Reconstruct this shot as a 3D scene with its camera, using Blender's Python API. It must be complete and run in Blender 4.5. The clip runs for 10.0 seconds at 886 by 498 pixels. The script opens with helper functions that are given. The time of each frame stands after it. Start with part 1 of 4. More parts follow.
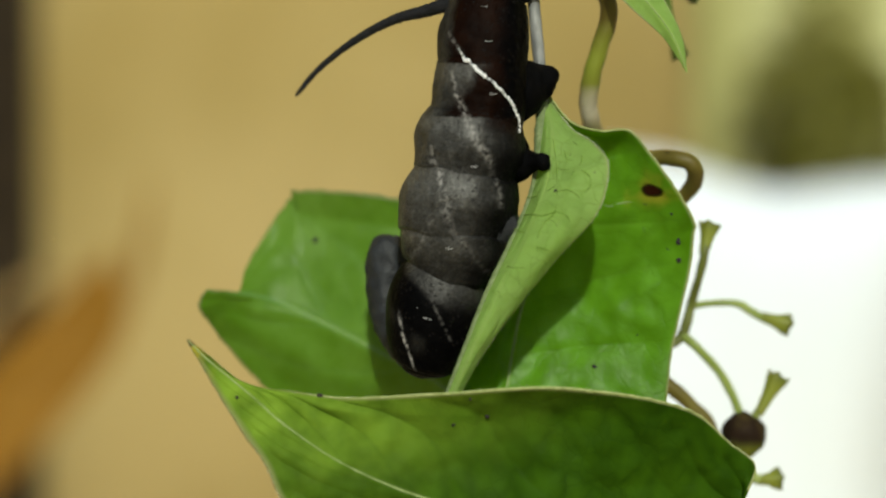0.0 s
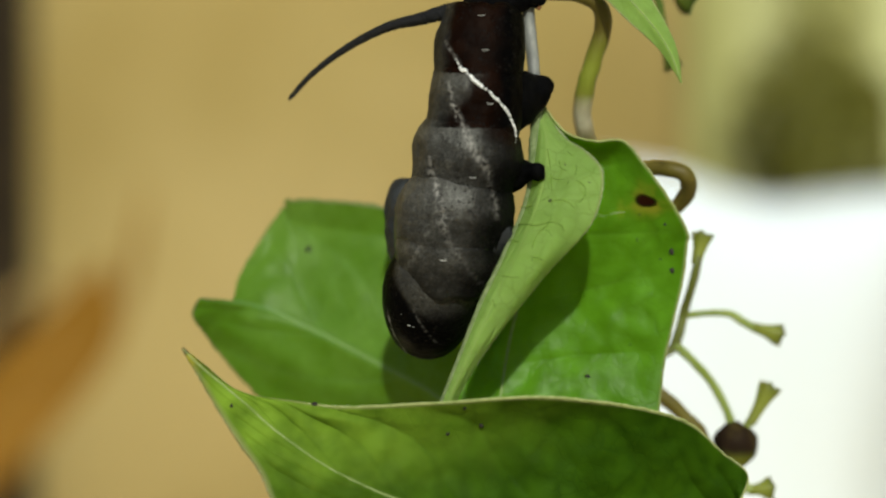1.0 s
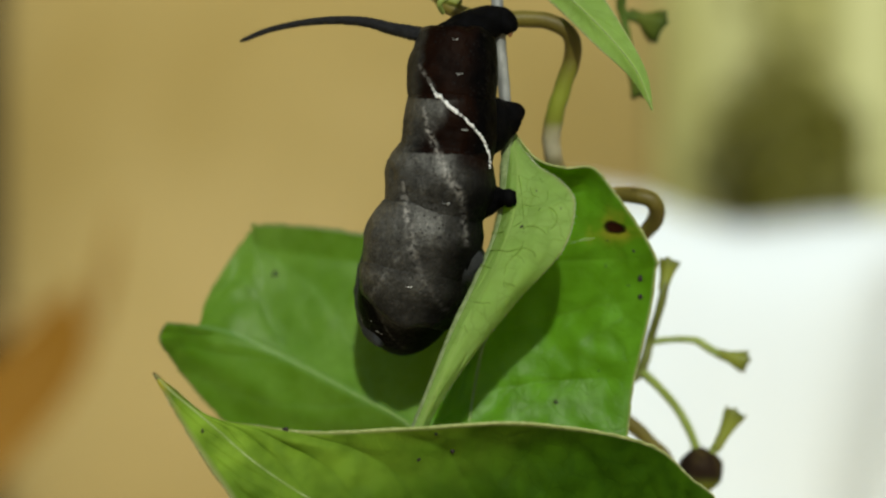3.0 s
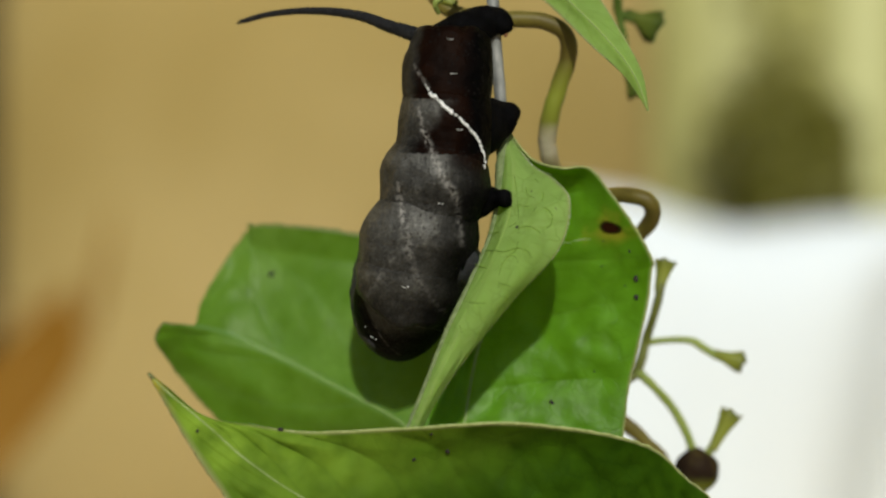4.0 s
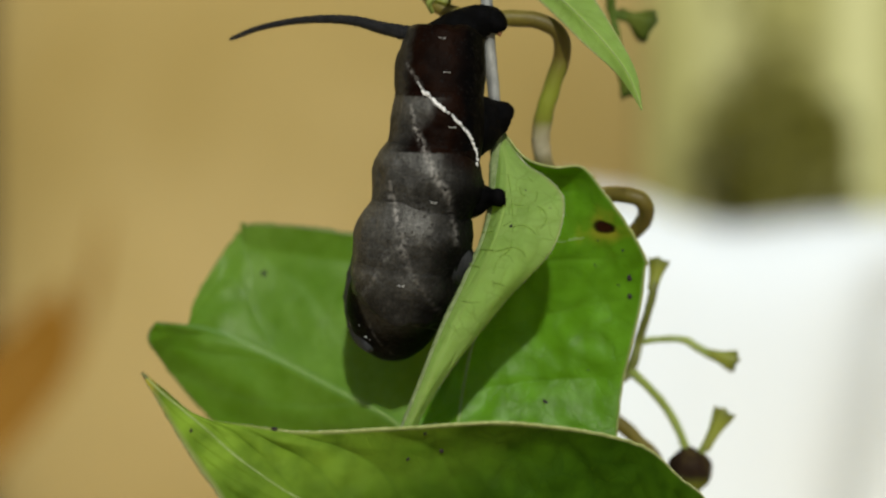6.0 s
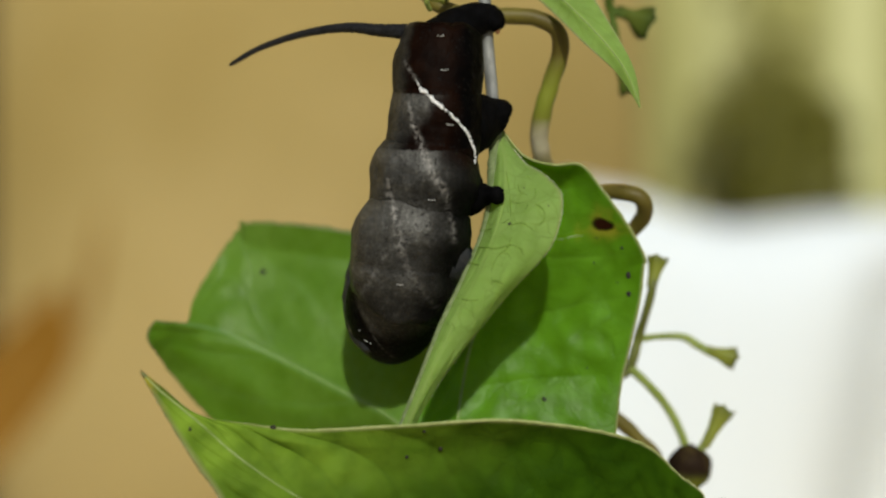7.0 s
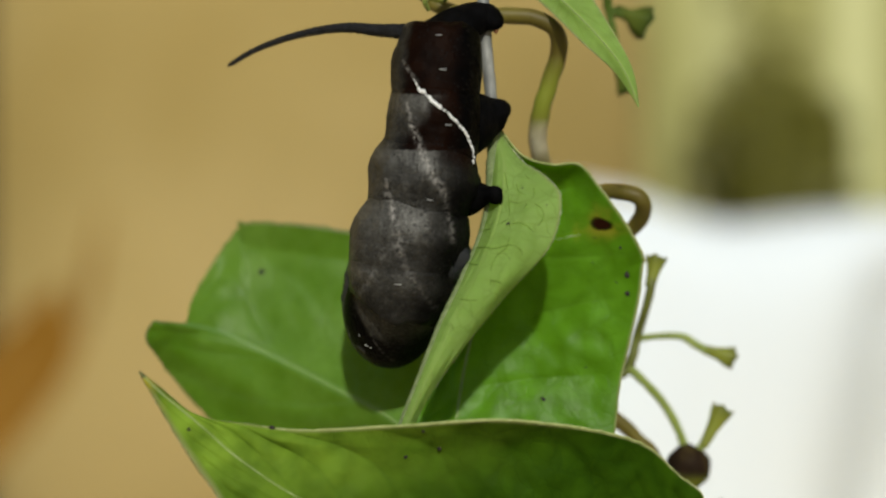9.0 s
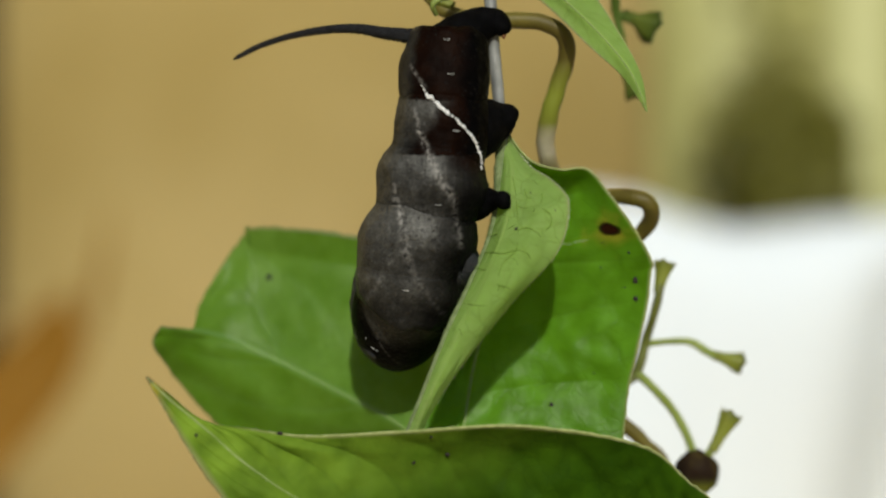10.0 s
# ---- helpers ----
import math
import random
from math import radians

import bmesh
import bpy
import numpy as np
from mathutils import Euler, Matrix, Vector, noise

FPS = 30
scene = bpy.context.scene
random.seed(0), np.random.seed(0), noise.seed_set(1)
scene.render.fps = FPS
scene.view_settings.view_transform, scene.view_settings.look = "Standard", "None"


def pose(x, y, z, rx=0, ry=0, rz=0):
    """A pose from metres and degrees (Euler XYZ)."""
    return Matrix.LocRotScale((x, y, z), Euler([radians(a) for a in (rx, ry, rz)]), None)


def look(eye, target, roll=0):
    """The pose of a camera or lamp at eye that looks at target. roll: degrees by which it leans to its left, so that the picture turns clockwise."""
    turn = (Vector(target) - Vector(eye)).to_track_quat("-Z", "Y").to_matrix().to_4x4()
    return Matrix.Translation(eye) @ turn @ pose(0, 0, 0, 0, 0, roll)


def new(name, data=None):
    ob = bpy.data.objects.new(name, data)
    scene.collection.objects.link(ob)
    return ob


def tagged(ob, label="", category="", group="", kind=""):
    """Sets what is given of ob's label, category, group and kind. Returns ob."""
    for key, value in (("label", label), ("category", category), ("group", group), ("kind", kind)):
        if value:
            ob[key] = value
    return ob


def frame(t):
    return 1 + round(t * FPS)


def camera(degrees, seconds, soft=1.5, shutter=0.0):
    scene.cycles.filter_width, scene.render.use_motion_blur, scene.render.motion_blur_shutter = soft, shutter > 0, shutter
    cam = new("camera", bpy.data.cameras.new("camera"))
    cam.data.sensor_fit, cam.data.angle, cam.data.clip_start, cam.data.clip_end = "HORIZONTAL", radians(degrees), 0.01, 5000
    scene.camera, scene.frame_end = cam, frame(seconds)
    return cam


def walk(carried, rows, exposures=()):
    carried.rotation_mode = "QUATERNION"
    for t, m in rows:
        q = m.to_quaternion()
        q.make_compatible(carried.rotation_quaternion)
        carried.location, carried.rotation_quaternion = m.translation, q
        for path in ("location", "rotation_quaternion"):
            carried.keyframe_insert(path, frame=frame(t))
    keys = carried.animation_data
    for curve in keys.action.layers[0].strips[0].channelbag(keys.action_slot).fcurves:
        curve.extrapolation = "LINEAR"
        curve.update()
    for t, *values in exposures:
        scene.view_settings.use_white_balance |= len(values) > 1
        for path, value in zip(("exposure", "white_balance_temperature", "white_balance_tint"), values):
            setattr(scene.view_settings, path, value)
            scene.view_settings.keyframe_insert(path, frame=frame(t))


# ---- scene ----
# ---- camera and its walk ----
cam = camera(24.77, 10.0, soft=2.2)
cam.data.dof.use_dof = True
cam.data.dof.focus_distance = 0.245
cam.data.dof.aperture_fstop = 9.2

# seconds, turn to the left, tilt up, lean (degrees), distance from the stem (metres)
PATH = [
    (0.0, 1.246, -0.965, -0.56, 0.2489), (0.5, 1.180, -0.925, -0.53, 0.2492),
    (1.0, 1.079, -0.701, -0.34, 0.2495), (1.5, 1.024, -0.537, -0.28, 0.2495),
    (2.0, 0.853, -0.486, -0.19, 0.2495), (2.5, 0.531, -0.177, -0.15, 0.2499),
    (3.0, 0.232, 0.023, -0.06, 0.2500), (4.5, 0.075, 0.030, -0.02, 0.2499),
    (5.0, 0.000, 0.000, 0.00, 0.2500), (5.5, -0.059, 0.010, 0.03, 0.2498),
    (7.0, -0.113, -0.053, -0.19, 0.2497), (7.5, -0.147, -0.162, -0.20, 0.2498),
    (8.0, -0.064, -0.282, -0.32, 0.2494), (8.5, -0.130, -0.271, -0.30, 0.2494),
    (9.0, -0.153, -0.056, -0.26, 0.2496), (9.5, 0.062, 0.017, -0.28, 0.2489),
    (10.0, 0.069, 0.094, -0.30, 0.2491)]
walk(cam, [(t, pose(0, -d, 0, 90 + b, 0, a) @ pose(0, 0, 0, 0, 0, c)) for t, a, b, c, d in PATH],
     exposures=[(0.0, 0.04, 6500, 0), (1.5, 0.0, 6500, 0), (3.0, -0.12, 6500, 0), (4.3, -0.12, 6500, 6), (5.7, -0.12, 6500, 6), (7.0, -0.13, 6500, 6), (10.0, -0.13, 6500, 6)])

# ---- world and sun ----
SUN_TO = Vector((0.45, -8.0, 5.0)).normalized()
world = bpy.data.worlds.new("sky")
scene.world = world
world.use_nodes = True
wn, wl = world.node_tree.nodes, world.node_tree.links
sky = wn.new("ShaderNodeTexSky")
sky.sky_type, sky.sun_disc = "NISHITA", False
sky.sun_elevation = math.asin(SUN_TO.z)
sky.dust_density, sky.ozone_density = 1.6, 1.0
sky.sun_rotation = math.atan2(SUN_TO.x, SUN_TO.y)
wl.new(sky.outputs[0], wn["Background"].inputs[0])
wn["Background"].inputs[1].default_value = 0.055
sun = new("sun", bpy.data.lights.new("sun", "SUN"))
sun.data.energy, sun.data.angle, sun.data.color = 3.7, radians(2.0), (1.0, 0.962, 0.85)
sun.matrix_world = look(SUN_TO * 5, (0, 0, 0))


# ---- materials ----
def material(name, rough=0.5, spec=0.4):
    m = bpy.data.materials.new(name)
    m.use_nodes = True
    b = m.node_tree.nodes["Principled BSDF"]
    b.inputs["Roughness"].default_value = rough
    b.inputs["Specular IOR Level"].default_value = spec
    return m, m.node_tree.nodes, m.node_tree.links, b


def noise_of(n, l, scale, detail=4.0, rough=0.55, stretch=None, shift=(0, 0, 0)):
    tex = n.new("ShaderNodeTexNoise")
    tex.inputs["Scale"].default_value = scale
    tex.inputs["Detail"].default_value = detail
    tex.inputs["Roughness"].default_value = rough
    co = n.new("ShaderNodeTexCoord")
    if stretch or any(shift):
        mp = n.new("ShaderNodeMapping")
        mp.inputs["Scale"].default_value = stretch or (1, 1, 1)
        mp.inputs["Location"].default_value = shift
        l.new(co.outputs["Object"], mp.inputs[0])
        l.new(mp.outputs[0], tex.inputs[0])
    else:
        l.new(co.outputs["Object"], tex.inputs[0])
    return tex.outputs[0]


def ramp(n, l, fac, stops):
    r = n.new("ShaderNodeValToRGB")
    while len(r.color_ramp.elements) < len(stops):
        r.color_ramp.elements.new(0.5)
    for e, (p, c) in zip(r.color_ramp.elements, stops):
        e.position, e.color = p, (*c, 1)
    l.new(fac, r.inputs[0])
    return r.outputs[0]


def mix(n, l, fac, a, b):
    m = n.new("ShaderNodeMix")
    m.data_type = "RGBA"
    for sock, v in ((m.inputs[0], fac), (m.inputs[6], a), (m.inputs[7], b)):
        if isinstance(v, tuple):
            sock.default_value = (*v, 1)
        elif isinstance(v, (int, float)):
            sock.default_value = v
        else:
            l.new(v, sock)
    return m.outputs[2]


def calc(n, l, op, a, b=0.0, clamp=False):
    m = n.new("ShaderNodeMath")
    m.operation, m.use_clamp = op, clamp
    for sock, v in ((m.inputs[0], a), (m.inputs[1], b)):
        if isinstance(v, (int, float)):
            sock.default_value = v
        else:
            l.new(v, sock)
    return m.outputs[0]


def attr(n, name):
    a = n.new("ShaderNodeAttribute")
    a.attribute_name = name
    return a.outputs["Fac"]


def bump(n, l, b, height, strength, dist):
    k = n.new("ShaderNodeBump")
    k.inputs["Strength"].default_value, k.inputs["Distance"].default_value = strength, dist
    l.new(height, k.inputs["Height"])
    l.new(k.outputs[0], b.inputs["Normal"])
    return k.outputs[0]


def leaf_material(name, dark, light, vein, rim, through_col, trans=0.35, rough=0.42, cells=0.35, net_h=-0.1, spec=0.14, lateral=None, patch=0.45, puff=0.0):
    m, n, l, b = material(name, rough, spec)
    big = noise_of(n, l, 90, 4, 0.6)
    fine = noise_of(n, l, 900, 5)
    col = ramp(n, l, big, [(0.3, dark), (0.7, light)])
    col = mix(n, l, calc(n, l, "MULTIPLY", fine, 0.35), col, tuple(c * 0.6 for c in dark))
    vor = n.new("ShaderNodeTexVoronoi")
    vor.feature = "DISTANCE_TO_EDGE"
    vor.inputs["Scale"].default_value = 430
    co = n.new("ShaderNodeTexCoord")
    warp = n.new("ShaderNodeVectorMath")
    warp.operation = "MULTIPLY_ADD"
    shift = n.new("ShaderNodeTexNoise")
    shift.inputs["Scale"].default_value = 500
    l.new(co.outputs["Object"], shift.inputs[0])
    l.new(shift.outputs["Color"], warp.inputs[0])
    warp.inputs[1].default_value = (0.0016, 0.0016, 0.0016)
    l.new(co.outputs["Object"], warp.inputs[2])
    l.new(warp.outputs[0], vor.inputs["Vector"])
    net = ramp(n, l, vor.outputs["Distance"], [(0.0, (1, 1, 1)), (0.06, (0, 0, 0))])
    net = calc(n, l, "MULTIPLY", net, ramp(n, l, noise_of(n, l, 190, 2), [(0.4, (0.1, 0.1, 0.1)), (0.6, (1, 1, 1))]))
    col = mix(n, l, calc(n, l, "MULTIPLY", net, cells), col, tuple(c * 0.62 for c in dark))
    wide = n.new("ShaderNodeTexVoronoi")
    wide.feature = "DISTANCE_TO_EDGE"
    wide.inputs["Scale"].default_value = 230
    l.new(warp.outputs[0], wide.inputs["Vector"])
    # lighter cell centres: light on the bulging cells put into the colour
    if puff:
        soft = ramp(n, l, wide.outputs["Distance"], [(0.04, (0, 0, 0)), (0.42, (puff, puff, puff))])
        col = mix(n, l, soft, col, tuple(min(1.0, c * 1.5) for c in light))
    ridge = ramp(n, l, wide.outputs["Distance"], [(0.0, (1, 1, 1)), (0.14, (0, 0, 0))])
    ridge = calc(n, l, "MULTIPLY", ridge, ramp(n, l, noise_of(n, l, 140, 2), [(0.38, (0, 0, 0)), (0.62, (1, 1, 1))]))
    col = mix(n, l, calc(n, l, "MULTIPLY", ridge, cells * 0.8), col, tuple(c * 0.7 for c in dark))
    col = mix(n, l, ramp(n, l, noise_of(n, l, 330, 3, 0.6), [(0.45, (0, 0, 0)), (0.75, (patch, patch, patch))]), col, tuple(c * 0.75 for c in dark))
    old = calc(n, l, "MULTIPLY", attr(n, "age"), ramp(n, l, noise_of(n, l, 170, 3), [(0.35, (0.42, 0.42, 0.42)), (0.62, (1, 1, 1))]))
    col = mix(n, l, old, col, (0.28, 0.45, 0.045))
    col = mix(n, l, attr(n, "lateral"), col, lateral or vein)
    col = mix(n, l, attr(n, "vein"), col, vein)
    col = mix(n, l, attr(n, "rim"), col, rim)
    spot = attr(n, "spot")
    col = mix(n, l, calc(n, l, "MULTIPLY", attr(n, "halo"), ramp(n, l, noise_of(n, l, 420, 3), [(0.40, (0.05, 0.05, 0.05)), (0.58, (1, 1, 1))])), col, (0.42, 0.38, 0.04))
    dead = ramp(n, l, spot, [(0.55, (0.006, 0.003, 0.002)), (0.95, (0.036, 0.009, 0.003))])
    col = mix(n, l, calc(n, l, "MULTIPLY", spot, 2.2, True), col, dead)
    l.new(col, b.inputs["Base Color"])
    h = calc(n, l, "ADD", calc(n, l, "ADD", calc(n, l, "MULTIPLY", net, net_h), calc(n, l, "MULTIPLY", ridge, net_h * 1.5)), calc(n, l, "ADD", calc(n, l, "MULTIPLY", fine, 0.5), calc(n, l, "MULTIPLY", noise_of(n, l, 260, 3), 2.2)))
    nrm = bump(n, l, b, h, 0.35, 0.0002)
    tr = n.new("ShaderNodeBsdfTranslucent")
    tcol = mix(n, l, 0.6, col, through_col)
    tcol = mix(n, l, spot, tcol, (0.02, 0.01, 0.005))
    l.new(tcol, tr.inputs[0])
    l.new(nrm, tr.inputs[1])
    sh = n.new("ShaderNodeMixShader")
    sh.inputs[0].default_value = trans
    l.new(b.outputs[0], sh.inputs[1])
    l.new(tr.outputs[0], sh.inputs[2])
    l.new(sh.outputs[0], n["Material Output"].inputs[0])
    return m


LEAF_BACK = leaf_material("leaf_upper_side", (0.105, 0.255, 0.010), (0.215, 0.405, 0.065), (0.19, 0.36, 0.11), (0.25, 0.26, 0.12), (0.40, 0.46, 0.003), trans=0.52, cells=0.14, net_h=-0.12, spec=0.22)
LEAF_RIGHT = leaf_material("leaf_bright_side", (0.108, 0.275, 0.006), (0.165, 0.395, 0.024), (0.17, 0.29, 0.05), (0.32, 0.36, 0.15), (0.36, 0.55, 0.002), trans=0.58, rough=0.40, cells=0.30, net_h=-0.36, spec=0.22, puff=0.30)
LEAF_UNDER = leaf_material("leaf_pale_underside", (0.355, 0.545, 0.135), (0.48, 0.675, 0.225), (0.42, 0.58, 0.18), (0.40, 0.47, 0.22), (0.44, 0.60, 0.02), lateral=(0.17, 0.29, 0.035), trans=0.64, rough=0.65, cells=0.6, net_h=-0.7, patch=0.4)
LEAF_FRONT = leaf_material("leaf_deep_green", (0.024, 0.068, 0.002), (0.046, 0.112, 0.004), (0.22, 0.29, 0.09), (0.30, 0.32, 0.13), (0.11, 0.19, 0.004), lateral=(0.018, 0.048, 0.002), trans=0.40, rough=0.6, cells=0.4, net_h=-0.45, spec=0.05, puff=0.42)
LEAF_DRY = leaf_material("leaf_dry_brown", (0.25, 0.12, 0.010), (0.36, 0.19, 0.030), (0.3, 0.17, 0.05), (0.3, 0.16, 0.04), (0.5, 0.22, 0.03), trans=0.2, rough=0.7)


def stem_material(name, a, b_, c, scale=90.0, rough=0.5, spec=0.4):
    m, n, l, b = material(name, rough, spec)
    col = ramp(n, l, noise_of(n, l, scale, 3, 0.5, (1, 1, 0.35)), [(0.3, a), (0.5, b_), (0.72, c)])
    col = mix(n, l, calc(n, l, "MULTIPLY", noise_of(n, l, 2500, 3), 0.35), col, tuple(x * 0.5 for x in a))
    col = mix(n, l, attr(n, "lush"), col, (0.165, 0.19, 0.022))
    col = mix(n, l, attr(n, "pale"), col, (0.46, 0.42, 0.32))
    l.new(col, b.inputs["Base Color"])
    bump(n, l, b, noise_of(n, l, 1800, 4, 0.6, (1, 1, 0.2)), 0.5, 0.0002)
    return m


STEM = stem_material("vine_bark", (0.070, 0.053, 0.010), (0.150, 0.125, 0.022), (0.24, 0.21, 0.05), spec=0.25)
PETIOLE = stem_material("petiole_grey_skin", (0.10, 0.104, 0.104), (0.19, 0.197, 0.197), (0.33, 0.34, 0.335), 700.0)
GREEN_STEM = stem_material("green_stalk_skin", (0.13, 0.175, 0.03), (0.20, 0.26, 0.05), (0.30, 0.36, 0.10), 200.0)
CALYX = stem_material("calyx_skin", (0.045, 0.06, 0.008), (0.105, 0.115, 0.014), (0.20, 0.20, 0.035), 300.0)
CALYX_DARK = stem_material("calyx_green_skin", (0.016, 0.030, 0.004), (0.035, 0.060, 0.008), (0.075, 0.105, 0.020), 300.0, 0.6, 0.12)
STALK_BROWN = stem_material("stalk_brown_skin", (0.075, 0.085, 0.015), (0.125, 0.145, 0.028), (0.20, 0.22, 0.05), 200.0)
# darker copy of the stalk green: the shade is put into its colour
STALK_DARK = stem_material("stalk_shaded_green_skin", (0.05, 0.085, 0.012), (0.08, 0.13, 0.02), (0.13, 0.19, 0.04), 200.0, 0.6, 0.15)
BERRY = stem_material("berry_skin", (0.009, 0.005, 0.003), (0.018, 0.010, 0.005), (0.07, 0.05, 0.014), 260.0, 0.75, 0.12)


def skin_material():
    m, n, l, b = material("caterpillar_skin", 0.44, 0.16)
    mott = noise_of(n, l, 260, 5, 0.65)
    fine = noise_of(n, l, 1700, 4, 0.7)
    dark = ramp(n, l, fine, [(0.3, (0.0005, 0.0005, 0.0006)), (0.75, (0.0020, 0.0020, 0.0022))])
    maroon = ramp(n, l, mott, [(0.3, (0.0022, 0.0010, 0.0007)), (0.75, (0.0100, 0.0038, 0.0019))])
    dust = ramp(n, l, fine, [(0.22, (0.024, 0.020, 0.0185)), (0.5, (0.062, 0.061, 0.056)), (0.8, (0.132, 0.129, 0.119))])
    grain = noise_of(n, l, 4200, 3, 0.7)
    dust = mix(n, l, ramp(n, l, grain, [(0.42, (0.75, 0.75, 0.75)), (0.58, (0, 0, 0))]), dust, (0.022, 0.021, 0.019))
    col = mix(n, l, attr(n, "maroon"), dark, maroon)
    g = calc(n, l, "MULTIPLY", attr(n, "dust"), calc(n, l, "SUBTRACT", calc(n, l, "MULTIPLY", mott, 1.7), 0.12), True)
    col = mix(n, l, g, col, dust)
    vor = n.new("ShaderNodeTexVoronoi")
    vor.inputs["Scale"].default_value = 1700
    co = n.new("ShaderNodeTexCoord")
    l.new(co.outputs["Object"], vor.inputs["Vector"])
    dots = ramp(n, l, vor.outputs["Distance"], [(0.2, (1, 1, 1)), (0.3, (0, 0, 0))])
    keep = ramp(n, l, noise_of(n, l, 420, 2), [(0.47, (0, 0, 0)), (0.56, (1, 1, 1))])
    col = mix(n, l, calc(n, l, "MULTIPLY", calc(n, l, "MULTIPLY", dots, keep), 0.97), col, (0.008, 0.007, 0.007))
    st = calc(n, l, "MULTIPLY", attr(n, "stripe"), ramp(n, l, fine, [(0.42, (0, 0, 0)), (0.58, (1, 1, 1))]), True)
    col = mix(n, l, st, col, (0.36, 0.345, 0.335))
    l.new(calc(n, l, "ADD", calc(n, l, "MULTIPLY", g, 0.42), 0.02), b.inputs["Specular IOR Level"])
    l.new(col, b.inputs["Base Color"])
    pits = calc(n, l, "MULTIPLY", calc(n, l, "MULTIPLY", dots, keep), -0.9)
    bump(n, l, b, calc(n, l, "ADD", pits, calc(n, l, "ADD", calc(n, l, "MULTIPLY", fine, 0.8), calc(n, l, "MULTIPLY", mott, 2.0))), 0.55, 0.0003)
    return m


def plain(name, a, b_, scale, rough=0.6, relief=0.3, dist=0.0005, spec=0.3, stretch=None):
    m, n, l, b = material(name, rough, spec)
    l.new(ramp(n, l, noise_of(n, l, scale, 5, 0.55, stretch), [(0.3, a), (0.7, b_)]), b.inputs["Base Color"])
    bump(n, l, b, noise_of(n, l, scale * 6, 4), relief, dist)
    return m


SKIN = skin_material()
HORN = plain("horn_skin", (0.004, 0.0042, 0.0055), (0.016, 0.0165, 0.020), 1500, 0.6, 0.8, 0.0003, 0.2)
PROLEG = plain("proleg_skin", (0.0008, 0.0008, 0.001), (0.0028, 0.0028, 0.0034), 900, 0.7, 0.5, 0.0003, 0.03)
VEIN_DARK = plain("leaf_vein_sunken", (0.10, 0.17, 0.02), (0.20, 0.32, 0.05), 900, 0.8, 0.3, 0.0002, 0.05)
VEIN_WHITE = plain("leaf_vein_whitish", (0.22, 0.30, 0.10), (0.32, 0.39, 0.17), 900)
DOWNY = plain("downy_vein_skin", (0.125, 0.175, 0.065), (0.23, 0.285, 0.14), 1600, 0.8, 0.8, 0.0003, 0.1)
MARGIN = plain("leaf_margin", (0.20, 0.25, 0.075), (0.38, 0.41, 0.18), 1500, 0.7, 0.5, 0.0002)
VEIN = plain("leaf_vein", (0.19, 0.28, 0.07), (0.27, 0.36, 0.12), 900)
SCRATCH = plain("dry_scratch", (0.28, 0.33, 0.14), (0.40, 0.44, 0.24), 1500)
SPECK = plain("frass", (0.006, 0.005, 0.004), (0.02, 0.015, 0.01), 2500)
HEAD_SKIN = plain("head_capsule", (0.008, 0.009, 0.011), (0.024, 0.027, 0.031), 500, 0.55, 0.4, 0.0003, 0.25)
BLUE_BLACK = plain("proleg_blue_black", (0.003, 0.0035, 0.0045), (0.013, 0.015, 0.018), 900, 0.5, 0.7, 0.0003, 0.3)
HAIR = plain("pale_leaf_hair", (0.45, 0.5, 0.3), (0.6, 0.62, 0.45), 2000)
WHITE_MARK = plain("white_scale_marking", (0.6, 0.6, 0.62), (0.82, 0.83, 0.86), 2500, 0.6)
PALE_EDGE = plain("orange_foot_pad", (0.16, 0.07, 0.03), (0.28, 0.13, 0.06), 900)


def plaster(name, dark, mid, light):
    """Limewashed plaster: broad uneven washes, smaller stains, fine relief."""
    m, n, l, b = material(name, 0.85, 0.3)
    col = ramp(n, l, noise_of(n, l, 5.5, 2, 0.45, shift=(0.9, 0.0, 0.55)), [(0.34, light), (0.5, mid), (0.68, dark)])
    col = mix(n, l, ramp(n, l, noise_of(n, l, 16, 4, 0.6), [(0.5, (0, 0, 0)), (0.75, (0.5, 0.5, 0.5))]), col, dark)
    # uneven light put into the colour: a paler patch and a darker, yellower one, ragged rims
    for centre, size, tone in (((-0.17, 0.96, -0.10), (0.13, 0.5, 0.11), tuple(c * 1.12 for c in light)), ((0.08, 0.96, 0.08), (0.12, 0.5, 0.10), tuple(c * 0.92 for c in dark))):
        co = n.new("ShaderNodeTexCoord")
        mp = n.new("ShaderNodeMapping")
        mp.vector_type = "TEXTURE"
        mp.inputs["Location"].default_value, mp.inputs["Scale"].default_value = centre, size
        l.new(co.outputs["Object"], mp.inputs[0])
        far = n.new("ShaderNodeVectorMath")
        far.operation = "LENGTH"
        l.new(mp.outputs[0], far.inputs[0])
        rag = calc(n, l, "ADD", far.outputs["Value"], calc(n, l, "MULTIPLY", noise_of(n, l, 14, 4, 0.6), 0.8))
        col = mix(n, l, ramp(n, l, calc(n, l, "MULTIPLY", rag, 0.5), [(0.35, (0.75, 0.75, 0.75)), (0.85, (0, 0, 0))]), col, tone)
    l.new(col, b.inputs["Base Color"])
    bump(n, l, b, noise_of(n, l, 60, 4), 0.2, 0.002)
    return m


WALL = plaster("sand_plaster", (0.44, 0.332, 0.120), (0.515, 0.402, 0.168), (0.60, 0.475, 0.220))


